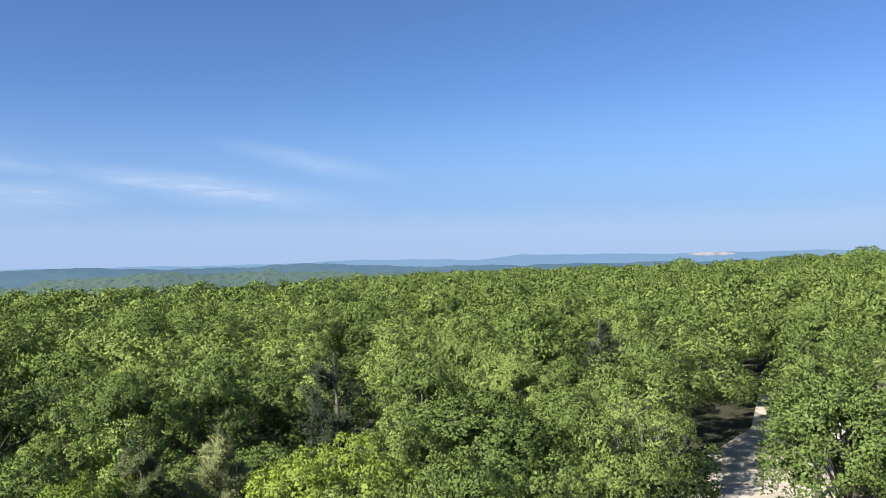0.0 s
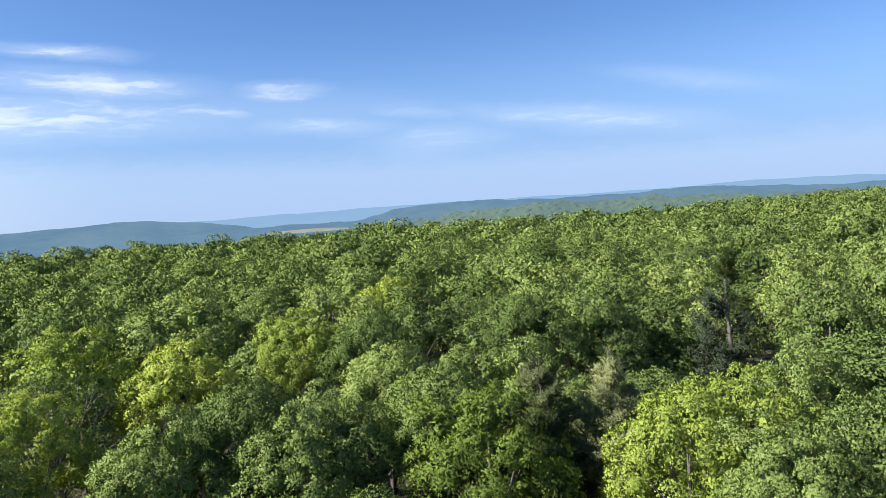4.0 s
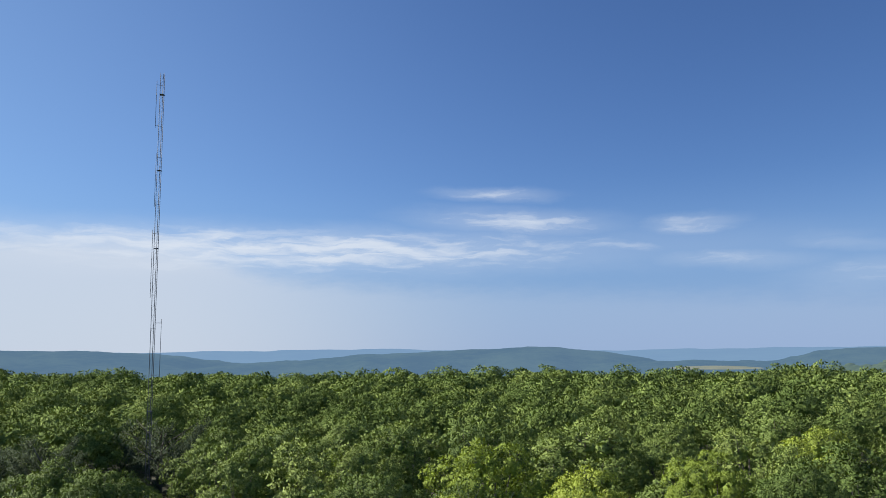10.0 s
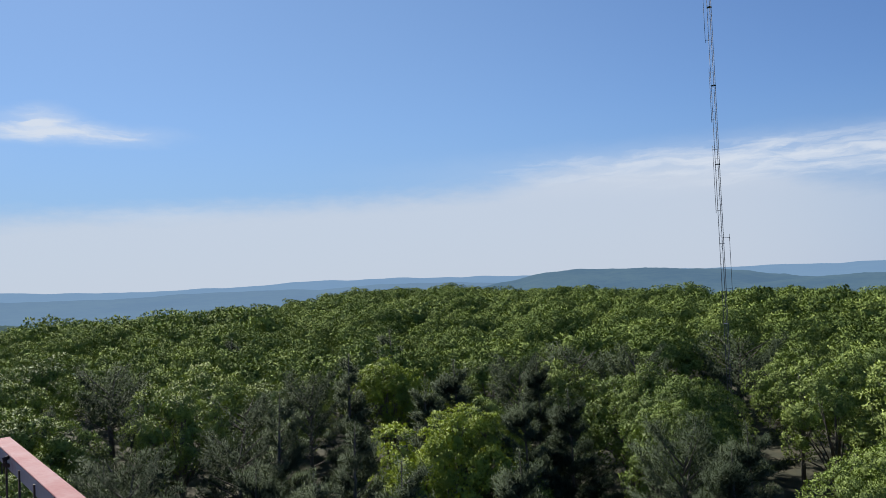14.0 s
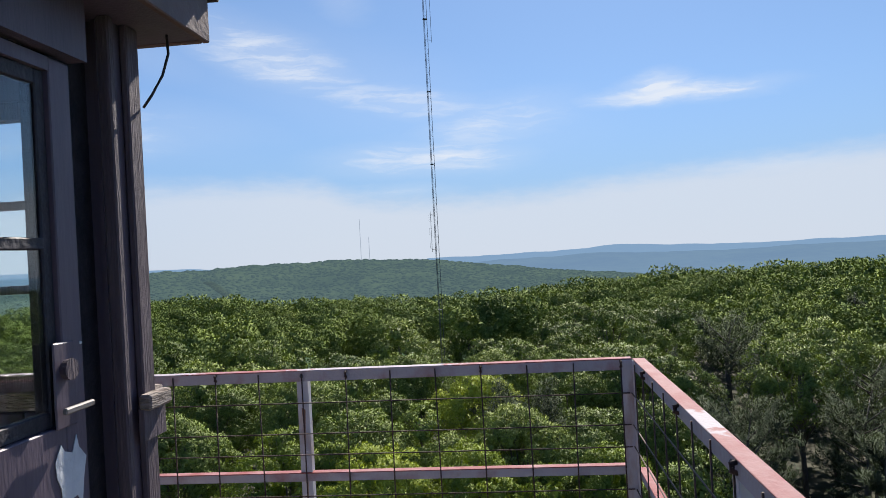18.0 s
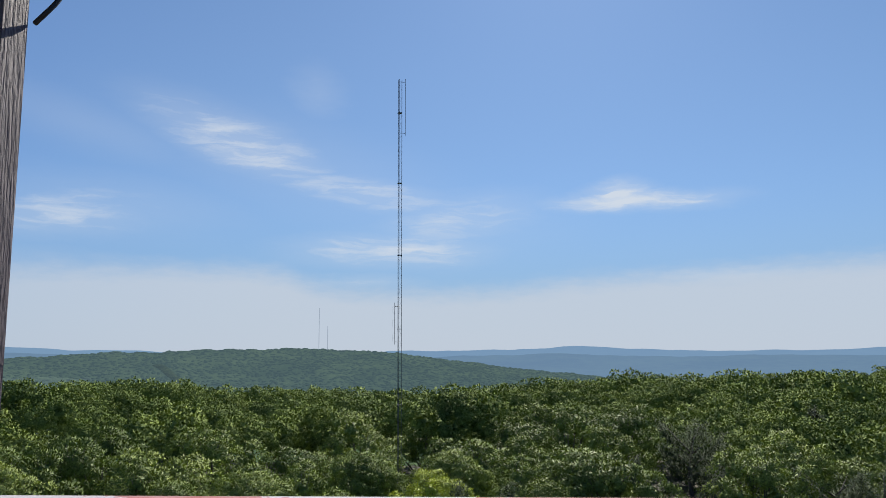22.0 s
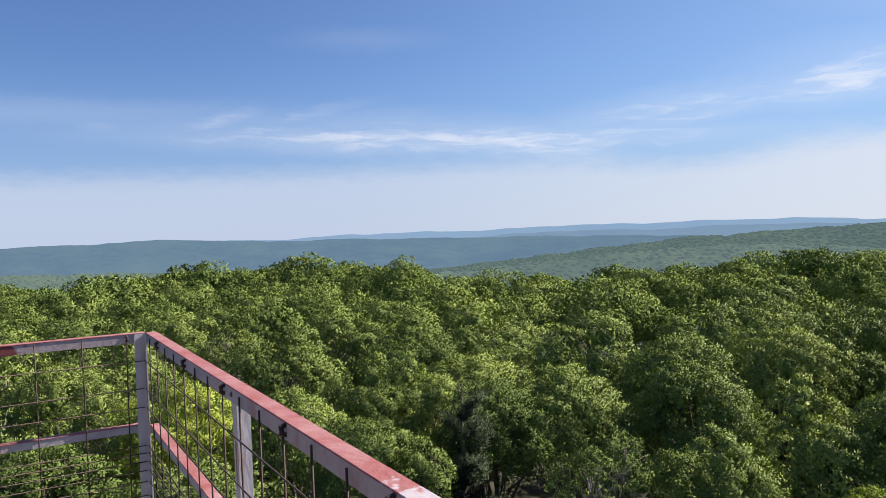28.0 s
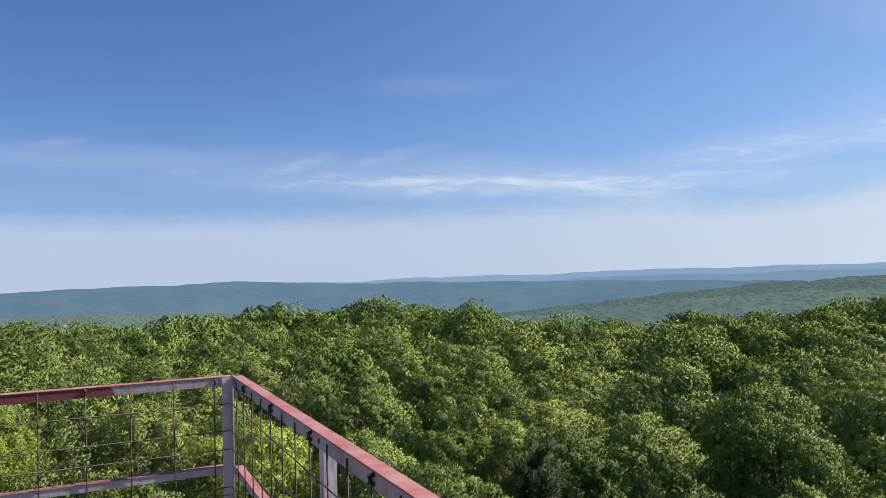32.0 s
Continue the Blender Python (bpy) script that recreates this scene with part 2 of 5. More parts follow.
def leaf_material(name, dark, light, through_light, patch=0.0, rough=0.5, through_share=0.2, gloss=0.2):
    """Leaves: colour by leaf, by tree and by patch of forest; part of the light passes through."""
    m = bpy.data.materials.new(name)
    m.use_nodes = True
    t = m.node_tree
    b, out = t.nodes["Principled BSDF"], t.nodes["Material Output"]
    b.inputs["Roughness"].default_value, b.inputs["Specular IOR Level"].default_value = rough, gloss
    g = t.nodes.new("ShaderNodeNewGeometry")
    r = t.nodes.new("ShaderNodeValToRGB")
    r.color_ramp.elements[0].color, r.color_ramp.elements[1].color = (*dark, 1), (*light, 1)
    t.links.new(g.outputs["Random Per Island"], r.inputs[0])
    hv = t.nodes.new("ShaderNodeHueSaturation")
    t.links.new(r.outputs[0], hv.inputs["Color"])
    mr = t.nodes.new("ShaderNodeMapRange")
    mh = t.nodes.new("ShaderNodeMapRange")
    mr.inputs[3].default_value, mr.inputs[4].default_value = 0.66, 1.3
    mh.inputs[3].default_value, mh.inputs[4].default_value = 0.515, 0.49
    if patch:
        tc = t.nodes.new("ShaderNodeTexCoord")
        n = t.nodes.new("ShaderNodeTexNoise")
        n.inputs["Scale"].default_value, n.inputs["Detail"].default_value = patch, 2.0
        t.links.new(tc.outputs["Object"], n.inputs["Vector"])
        source = n.outputs["Fac"]
        mr.inputs[1].default_value, mr.inputs[2].default_value = 0.3, 0.7
        mh.inputs[1].default_value, mh.inputs[2].default_value = 0.3, 0.7
    else:
        source = t.nodes.new("ShaderNodeObjectInfo").outputs["Random"]
    t.links.new(source, mr.inputs[0])
    t.links.new(source, mh.inputs[0])
    t.links.new(mr.outputs[0], hv.inputs["Value"])
    t.links.new(mh.outputs[0], hv.inputs["Hue"])
    t.links.new(hv.outputs[0], b.inputs["Base Color"])
    tl = t.nodes.new("ShaderNodeBsdfTranslucent")
    mx = t.nodes.new("ShaderNodeMix")
    mx.data_type, mx.blend_type = "RGBA", "MULTIPLY"
    mx.inputs[0].default_value = 1.0
    t.links.new(hv.outputs[0], mx.inputs[6])
    mx.inputs[7].default_value = (*through_light, 1)
    t.links.new(mx.outputs[2], tl.inputs[0])
    ms = t.nodes.new("ShaderNodeMixShader")
    ms.inputs[0].default_value = through_share
    t.links.new(b.outputs[0], ms.inputs[1])
    t.links.new(tl.outputs[0], ms.inputs[2])
    t.links.new(ms.outputs[0], out.inputs[0])
    return m


def distant_material(name, dark, light, air, scale, share):
    """A wooded slope far off: mottled crowns, and the haze of the air put in as a glow of the surface itself."""
    m = bpy.data.materials.new(name)
    m.use_nodes = True
    t = m.node_tree
    b = t.nodes["Principled BSDF"]
    b.inputs["Roughness"].default_value, b.inputs["Specular IOR Level"].default_value = 0.95, 0.0
    tc = t.nodes.new("ShaderNodeTexCoord")
    n = t.nodes.new("ShaderNodeTexNoise")
    n.inputs["Scale"].default_value, n.inputs["Detail"].default_value, n.inputs["Roughness"].default_value = scale, 9.0, 0.72
    t.links.new(tc.outputs["Object"], n.inputs["Vector"])
    n3 = t.nodes.new("ShaderNodeTexNoise")
    n3.inputs["Scale"].default_value, n3.inputs["Detail"].default_value = scale * 0.12, 3.0
    t.links.new(tc.outputs["Object"], n3.inputs["Vector"])
    av = t.nodes.new("ShaderNodeMath")
    av.operation = "MULTIPLY_ADD"
    av.inputs[1].default_value = 0.5
    t.links.new(n3.outputs["Fac"], av.inputs[0])
    half = t.nodes.new("ShaderNodeMath")
    half.operation = "MULTIPLY"
    half.inputs[1].default_value = 0.5
    t.links.new(n.outputs["Fac"], half.inputs[0])
    t.links.new(half.outputs[0], av.inputs[2])
    r = t.nodes.new("ShaderNodeValToRGB")
    r.color_ramp.elements[0].position, r.color_ramp.elements[1].position = 0.42, 0.58
    r.color_ramp.elements[0].color, r.color_ramp.elements[1].color = (*[c * 0.72 for c in dark], 1), (*[c * 0.72 for c in light], 1)
    t.links.new(av.outputs[0], r.inputs[0])
    t.links.new(r.outputs[0], b.inputs["Base Color"])
    bp = t.nodes.new("ShaderNodeBump")
    bp.inputs["Strength"].default_value, bp.inputs["Distance"].default_value = 0.5, 3.0
    t.links.new(n.outputs["Fac"], bp.inputs["Height"])
    t.links.new(bp.outputs[0], b.inputs["Normal"])
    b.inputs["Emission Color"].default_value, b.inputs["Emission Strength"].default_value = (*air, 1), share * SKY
    return m


LEAF = leaf_material("oak_leaves", (0.09, 0.13, 0.034), (0.225, 0.295, 0.085), (1.2, 1.25, 0.45), through_share=0.07, gloss=0.05, rough=0.55)
LEAF_BRIGHT = leaf_material("young_leaves", (0.165, 0.22, 0.036), (0.26, 0.33, 0.072), (1.25, 1.25, 0.4), through_share=0.14, gloss=0.05, rough=0.55)
LEAF_WOOD = leaf_material("forest_leaves", (0.085, 0.125, 0.032), (0.2, 0.265, 0.078), (1.2, 1.25, 0.45), patch=0.13, through_share=0.04, gloss=0.02, rough=0.7)
NEEDLE = leaf_material("pine_needles", (0.03, 0.046, 0.028), (0.085, 0.11, 0.068), (1.1, 1.15, 0.7), through_share=0.2, gloss=0.05, rough=0.7)
NEEDLE_FRONT_LIT = leaf_material("front_lit_pine_needles", (0.1, 0.122, 0.052), (0.24, 0.265, 0.13), (1.1, 1.15, 0.7), through_share=0.2, gloss=0.05, rough=0.7)
BARK = material("bark", (0.06, 0.05, 0.04), 0.9, (0.15, 0.135, 0.115), 6.0, bump=0.6, bump_scale=20, stretch=(1, 1, 0.3))
PALE_BARK = material("pale_bark", (0.16, 0.145, 0.125), 0.9, (0.32, 0.30, 0.27), 6.0, bump=0.5, bump_scale=20, stretch=(1, 1, 0.3))
FLOOR = material("forest_floor", (0.022, 0.028, 0.012), 0.95, (0.055, 0.05, 0.026), 0.35, bump=0.5, bump_scale=4)
GRAVEL = material("gravel", (0.36, 0.32, 0.26), 0.95, (0.55, 0.50, 0.42), 0.6, bump=0.5, bump_scale=12)
# haze colours, emitted by the distant surfaces in place of air in between
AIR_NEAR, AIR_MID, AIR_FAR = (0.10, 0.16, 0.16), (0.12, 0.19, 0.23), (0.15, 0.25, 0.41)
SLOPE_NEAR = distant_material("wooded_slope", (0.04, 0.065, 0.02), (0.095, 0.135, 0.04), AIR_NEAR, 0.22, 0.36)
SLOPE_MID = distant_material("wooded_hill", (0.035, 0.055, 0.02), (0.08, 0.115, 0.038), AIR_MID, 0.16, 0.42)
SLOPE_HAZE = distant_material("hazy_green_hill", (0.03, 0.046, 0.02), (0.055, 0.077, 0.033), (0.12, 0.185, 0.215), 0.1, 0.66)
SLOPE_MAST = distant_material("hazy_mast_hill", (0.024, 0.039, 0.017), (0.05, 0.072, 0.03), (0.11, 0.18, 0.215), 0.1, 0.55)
SLOPE_BLUE = distant_material("hazed_blue_green_hill", (0.012, 0.022, 0.011), (0.034, 0.05, 0.024), (0.11, 0.2, 0.335), 0.035, 0.76)
SLOPE_FAR = distant_material("far_haze_blue_hill", (0.015, 0.025, 0.014), (0.03, 0.045, 0.024), AIR_FAR, 0.02, 0.9)
SLOPE_PALE = distant_material("pale_haze_blue_hill", (0.015, 0.025, 0.014), (0.025, 0.038, 0.022), AIR_FAR, 0.01, 1.15)
MEADOW = distant_material("meadow", (0.165, 0.175, 0.12), (0.235, 0.235, 0.17), AIR_MID, 0.02, 0.35)
SAND = distant_material("sand_pit", (0.26, 0.22, 0.18), (0.34, 0.29, 0.24), AIR_FAR, 0.01, 0.5)
# mast steel glows faintly, paling it as haze would
HAZY_STEEL = distant_material("hazy_steel", (0.12, 0.13, 0.14), (0.2, 0.2, 0.2), (0.35, 0.42, 0.52), 0.05, 0.75)
CUT_SHADE = distant_material("cut_shade", (0.008, 0.014, 0.007), (0.04, 0.058, 0.025), AIR_MID, 0.3, 0.42)


# ---- building helpers ----
def part(name, bm, mat, parent=None, label=""):
    """One mesh object out of a bmesh, under a thing or a part."""
    me = bpy.data.meshes.new(name)
    bm.to_mesh(me)
    bm.free()
    for m in mat if isinstance(mat, (list, tuple)) else [mat]:
        me.materials.append(m)
    ob = new(name, me)
    if parent is not None:
        ob.parent = parent
    if label:
        ob["label"] = label
    return ob


def box(bm, x0, x1, y0, y1, z0, z1, bevel=0.0, index=0):
    made = bmesh.ops.create_cube(bm, size=1.0)["verts"]
    bmesh.ops.scale(bm, vec=(x1 - x0, y1 - y0, z1 - z0), verts=made)
    bmesh.ops.translate(bm, vec=((x0 + x1) / 2, (y0 + y1) / 2, (z0 + z1) / 2), verts=made)
    faces = list({f for v in made for f in v.link_faces})
    for f in faces:
        f.material_index = index
    if bevel:
        bmesh.ops.bevel(bm, geom=list({e for v in made for e in v.link_edges}), offset=bevel, segments=1, affect="EDGES", profile=0.5)
    return bm


def slab(x0, x1, y0, y1, z0, z1, bevel=0.0):
    return box(bmesh.new(), x0, x1, y0, y1, z0, z1, bevel)


def tube(bm, points, radii, sides=8):
    """A bent round bar through the points."""
    pts = [Vector(p) for p in points]
    radii = radii if isinstance(radii, (list, tuple)) else [radii] * len(pts)
    rings = []
    for i, p in enumerate(pts):
        way = (pts[min(i + 1, len(pts) - 1)] - pts[max(i - 1, 0)]).normalized()
        side = way.cross(Vector((0.31, 0.12, 0.94)) if abs(way.z) < 0.9 else Vector((0.9, 0.4, 0.1))).normalized()
        up = way.cross(side)
        rings.append([bm.verts.new(p + radii[i] * (math.cos(2 * math.pi * k / sides) * side + math.sin(2 * math.pi * k / sides) * up)) for k in range(sides)])
    for a, b in zip(rings, rings[1:]):
        for k in range(sides):
            f = bm.faces.new((a[k], a[(k + 1) % sides], b[(k + 1) % sides], b[k]))
            f.smooth = True
    bm.faces.new(rings[0][::-1])
    bm.faces.new(rings[-1])
    return bm


def fast_mesh(name, verts, quads, mat, indices=None):
    """A mesh out of number arrays: many loose four-cornered leaves."""
    me = bpy.data.meshes.new(name)
    verts, quads = np.asarray(verts, np.float32), np.asarray(quads, np.int32)
    me.vertices.add(len(verts))
    me.vertices.foreach_set("co", verts.ravel())
    me.loops.add(quads.size)
    me.loops.foreach_set("vertex_index", quads.ravel())
    me.polygons.add(len(quads))
    me.polygons.foreach_set("loop_start", np.arange(0, quads.size, quads.shape[1], dtype=np.int32))
    for m in mat if isinstance(mat, (list, tuple)) else [mat]:
        me.materials.append(m)
    if indices is not None:
        me.polygons.foreach_set("material_index", np.asarray(indices, np.int32))
    me.update(calc_edges=True)
    return me


def empty_at(name, x, y, z, turn=0.0):
    ob = new(name)
    ob.empty_display_size = 0.3
    ob.matrix_basis = pose(x, y, z, 0, 0, turn)
    return ob


# ---- ground ----
# height under the horizon, in degrees, at which the near forest ends, by bearing
RIM_A = [(-180, 2.6), (-110, 0.6), (-82, 0.45), (-70, 1.1), (-60, 1.3), (-50, 1.5), (-40, 2.0), (-30, 2.1), (-10, 2.2), (0, 2.3), (20, 2.15), (30, 2.05), (40, 1.6),
         (50, 1.2), (57, 1.25), (63, 1.9), (70, 2.2), (76, 2.35), (82, 2.6), (90, 3.3), (97, 3.35), (105, 3.1), (112, 2.7), (118, 2.5), (126, 2.9)]
RIM_B = [(132, 3.6), (140, 4.0), (148, 4.1), (153, 2.9), (160, 2.5), (168, 2.4), (173, 2.6), (176, 3.6), (180, 2.9), (190, 2.85), (200, 2.85), (220, 2.7), (240, 2.6)]
RIM = np.array(RIM_A + RIM_B)
EYE, CANOPY = 20.07, 13.2


def rim(b):
    """Bearing in degrees: the distance at which the hilltop ends and its ground height there."""
    fall = np.tan(np.radians(np.interp(b, RIM[:, 0], RIM[:, 1])))
    far = np.minimum((EYE - CANOPY) / fall, 270.0)
    return far, EYE - far * fall - CANOPY


def bearing_of(x, y):
    b = np.degrees(np.arctan2(-x, y))
    return np.where(b < -120, b + 360, b)


def ground_height(x, y):
    r = np.hypot(x, y)
    far, top = rim(bearing_of(x, y))
    k = np.clip(r / far, 0, 1)
    rise = top * k * k * (3 - 2 * k)
    over = np.maximum(r - far, 0)
    return rise - 95 * (1 - np.exp(-over * over / (over + 60) / 260)) + 0.4 * np.sin(x * 0.07) * np.cos(y * 0.06)


def ground_sheet():
    radii = np.concatenate([np.linspace(0.5, 300, 60), np.geomspace(320, 4900, 40)])
    turns = np.radians(np.arange(0, 360, 2.5))
    rr, tt = np.meshgrid(radii, turns, indexing="ij")
    x, y = -rr * np.sin(tt), rr * np.cos(tt)
    z = ground_height(x, y)
    n = len(turns)
    v = np.stack([x, y, z], -1).reshape(-1, 3)
    i, j = np.meshgrid(np.arange(len(radii) - 1), np.arange(n), indexing="ij")
    a, b = i * n + j, i * n + (j + 1) % n
    q = np.stack([a, b, b + n, a + n], -1).reshape(-1, 4)
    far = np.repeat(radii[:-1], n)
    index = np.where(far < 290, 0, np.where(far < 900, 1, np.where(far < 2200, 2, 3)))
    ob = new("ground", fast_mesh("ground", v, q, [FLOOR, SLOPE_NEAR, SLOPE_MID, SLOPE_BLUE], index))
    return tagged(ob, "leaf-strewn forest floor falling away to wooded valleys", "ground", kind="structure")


ground_sheet()


def hill_woods(turns, radii, z, reach, spacing, mat, seed):
    """Crowns on a wooded slope: small uneven domes, joined."""
    rng = np.random.default_rng(seed + 100)
    count = int(radians(turns[-1] - turns[0]) * reach * 0.8 * (radii[5] - radii[1]) / spacing ** 2)
    b = rng.uniform(turns[0], turns[-1], count)
    r = rng.uniform(radii[1], radii[5] * 1.005, count)
    rows = np.interp(b, turns, np.arange(len(turns)))
    cols = np.interp(r, radii[:6], np.arange(6))
    i, j = np.minimum(cols.astype(int), 4), rows.astype(int).clip(0, len(turns) - 2)
    u, w = cols - i, rows - j
    h = (z[i, j] * (1 - u) + z[i + 1, j] * u) * (1 - w) + (z[i, j + 1] * (1 - u) + z[i + 1, j + 1] * u) * w
    keep = (np.abs(b - np.interp(r, [1075, 1258], [111.5, 113.6])) > 0.4) | (r < 1070) | (r > 1262)  # a cut runs down the slope
    b, r, h, count = b[keep], r[keep], h[keep], int(keep.sum())
    x, y = -r * np.sin(np.radians(b)), r * np.cos(np.radians(b))
    sides = 6
    a = np.arange(sides) * 2 * np.pi / sides
    dome = np.concatenate([np.stack([np.cos(a), np.sin(a), 0 * a - 0.5], 1), np.stack([0.75 * np.cos(a + 0.4), 0.75 * np.sin(a + 0.4), 0 * a + 0.45], 1), [[0, 0, 0.85]]])
    faces = [(k, (k + 1) % sides, sides + k) for k in range(sides)] + [((k + 1) % sides, sides + (k + 1) % sides, sides + k) for k in range(sides)] + [(sides + k, sides + (k + 1) % sides, 2 * sides) for k in range(sides)]
    size = spacing * rng.uniform(0.45, 0.7, count)
    v = dome[None] * rng.uniform(0.75, 1.25, (count, len(dome), 1)) * size[:, None, None] * np.array([1, 1, 0.42]) + np.stack([x, y, h - 0.4], 1)[:, None]
    q = np.array(faces)[None] + (np.arange(count) * len(dome))[:, None, None]
    ob = new("hill_woods", fast_mesh("hill_woods", v.reshape(-1, 3), q.reshape(-1, 3), mat))
    ob.data.polygons.foreach_set("use_smooth", np.ones(len(ob.data.polygons), bool))
    tagged(ob, "hazy green crowns of woodland on a hillside", "woodland", kind="stuff")


def cut_strip(turns, radii, z):
    """A dark strip laid down the slope: the shade in a cut through the woods, put in as colour."""
    r = np.linspace(1075, 1258, 25)
    mid = np.interp(r, [1075, 1258], [111.5, 113.6]) + 0.06 * np.sin(r * 0.05)
    rows = []
    for side, lift in ((-0.34, 0.3), (-0.15, 1.6), (0.12, 1.8), (0.3, 0.3)):
        b = mid + side
        j = np.interp(b, turns, np.arange(len(turns))).round().astype(int)
        h = np.array([np.interp(q, radii[:6], z[:6, k]) for q, k in zip(r, j)])
        rows.append(np.stack([-r * np.sin(np.radians(b)), r * np.cos(np.radians(b)), h + lift + 1.2 * np.sin(r * 0.4 + side * 20)], -1))
    n = len(r)
    q = [(i * n + j, i * n + j + 1, (i + 1) * n + j + 1, (i + 1) * n + j) for i in range(3) for j in range(n - 1)]
    tagged(new("backdrop_dark_strip", fast_mesh("backdrop_dark_strip", np.concatenate(rows), q, CUT_SHADE)), "dark strip down a wooded hillside, the shade of a cut", "wood strip", kind="structure")


def hill(name, label, knots, reach, mat, rough, seed, depth=0.42, foot=-100.0, spacing=0.0):
    """A long wooded ridge: knots of bearing and crest height in degrees seen from the tower, at the distance reach."""
    k = np.array(knots)
    turns = np.arange(k[0, 0], k[-1, 0] + 0.01, 0.2)
    crest = np.interp(turns, k[:, 0], k[:, 1])
    crest = crest + 0.035 * np.sin(turns * 0.9 + seed) + 0.03 * np.sin(turns * 2.1 + 3 * seed) + 0.018 * np.sin(turns * 4.3 + seed)
    smooth = np.ones(9) / 9
    crest = np.convolve(np.pad(crest, 4, "edge"), smooth, "valid")
    rng = np.random.default_rng(seed)
    jag = np.convolve(rng.normal(size=len(turns) + 4), np.ones(5) / 5, "valid")
    top = EYE + reach * np.tan(np.radians(crest))
    steps = np.array([1 - depth, 1 - depth * 0.72, 1 - depth * 0.45, 1 - depth * 0.2, 1 - depth * 0.06, 1.0, 1.05, 1.15])
    share = np.array([0.0, 0.22, 0.52, 0.82, 0.965, 1.0, 0.9, 0.3])
    t = np.radians(turns)
    rr = reach * steps[:, None] * (1 + 0 * t)
    fold = 0.035 * np.sin(turns * 0.55 + seed)[None] + 0.02 * np.sin(turns * 1.7 + 2 * seed)[None]
    lift = share[:, None] + fold * np.sin(np.pi * np.clip(share, 0, 1))[:, None]
    z = foot + (top - foot)[None] * lift
    z[5] += rough * jag
    v = np.stack([-rr * np.sin(t), rr * np.cos(t), z], -1).reshape(-1, 3)
    n = len(turns)
    i, j = np.meshgrid(np.arange(len(steps) - 1), np.arange(n - 1), indexing="ij")
    a = i * n + j
    q = np.stack([a, a + 1, a + n + 1, a + n], -1).reshape(-1, 4)
    me = fast_mesh(name, v, q, mat)
    me.polygons.foreach_set("use_smooth", np.ones(len(q), bool))
    if name == "hill_mast":
        cut_strip(turns, reach * steps, z)
    if spacing:
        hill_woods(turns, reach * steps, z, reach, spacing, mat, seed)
    return tagged(new(name, me), label, "hill", kind="structure")


FAR_A = [(-110, -0.3), (-76, -0.27), (-69, -0.33), (-61, -0.24), (-57, -0.24), (-54, -0.55), (-46, -0.36), (-41, -0.5), (-37, -0.6), (-20, -0.55), (-9, -0.66), (0, -0.75), (8, -0.6), (14, -0.42),
         (24, -0.47), (45, -0.5), (53, -0.33), (60, -0.25), (67, -0.5), (75, -0.5), (82, -0.15), (88, -0.42), (97, -0.46)]
FAR_B = [(96, -0.5), (112, -0.4), (119, -0.22), (123, 0.0), (128, 0.05), (133, 0.0), (141, 0.04), (146, -0.15), (150, -0.1), (157, -0.12), (162, -0.32), (170, -0.2), (200, -0.5), (240, -0.4)]
BLUE = [(130, -1.0), (140, -0.75), (150, -0.6), (157, -0.45), (163, -0.4), (169.7, -0.02), (175, -0.16), (182, -0.22), (187, -0.52), (198, -0.47), (215, -0.4), (240, -0.5)]
LOW = [(-115, -0.9), (-95, -0.9), (-70, -0.9), (-58, -1.0), (-48, -0.95), (-41, -0.55), (-36, -0.75), (-31, -0.8), (-27, -0.62), (-23, -0.56), (-19, -0.7), (-16, -1.3), (-12, -2.1)]
DOME = [(-11, -2.2), (-8, -1.55), (-3.5, -0.75), (1.5, -0.36), (5, -0.5), (9, -0.66), (14, -0.8), (19, -1.15), (25, -1.45), (31, -2.2)]
RIDGE = [(19, -1.7), (25, -1.2), (30, -0.55), (36, -0.3), (39.6, -0.15), (43, -0.45), (46, -1.0), (52, -2.0)]
MAST_HILL = [(78, -2.9), (82, -2.3), (88.8, -1.6), (93, -1.0), (97, -0.6), (102, -0.25), (108, -0.28), (116, -0.42), (122, -0.7), (128, -1.0), (135, -1.55), (143, -2.4), (152, -3.2), (160, -4.2)]
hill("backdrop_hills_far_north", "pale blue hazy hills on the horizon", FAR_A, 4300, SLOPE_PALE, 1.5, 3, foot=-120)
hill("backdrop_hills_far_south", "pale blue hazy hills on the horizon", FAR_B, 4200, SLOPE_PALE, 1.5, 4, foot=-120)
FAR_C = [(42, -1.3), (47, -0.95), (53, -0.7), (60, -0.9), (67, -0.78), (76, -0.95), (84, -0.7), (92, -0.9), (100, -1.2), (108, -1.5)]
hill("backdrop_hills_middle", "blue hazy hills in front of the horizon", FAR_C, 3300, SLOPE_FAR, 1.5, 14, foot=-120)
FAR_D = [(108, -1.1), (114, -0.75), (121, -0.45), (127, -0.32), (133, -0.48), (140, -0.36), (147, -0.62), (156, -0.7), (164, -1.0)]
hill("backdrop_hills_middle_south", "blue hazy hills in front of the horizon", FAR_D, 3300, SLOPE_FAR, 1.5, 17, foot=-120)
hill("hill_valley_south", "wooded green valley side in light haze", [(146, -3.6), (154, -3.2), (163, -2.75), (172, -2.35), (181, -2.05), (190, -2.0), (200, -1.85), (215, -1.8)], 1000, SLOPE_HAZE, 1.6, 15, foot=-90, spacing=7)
hill("hill_blue_south", "wooded hill across a broad valley, blue-green with haze", BLUE, 2600, SLOPE_BLUE, 1.6, 5, foot=-130)
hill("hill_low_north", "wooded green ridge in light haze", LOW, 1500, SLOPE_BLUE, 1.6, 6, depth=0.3)
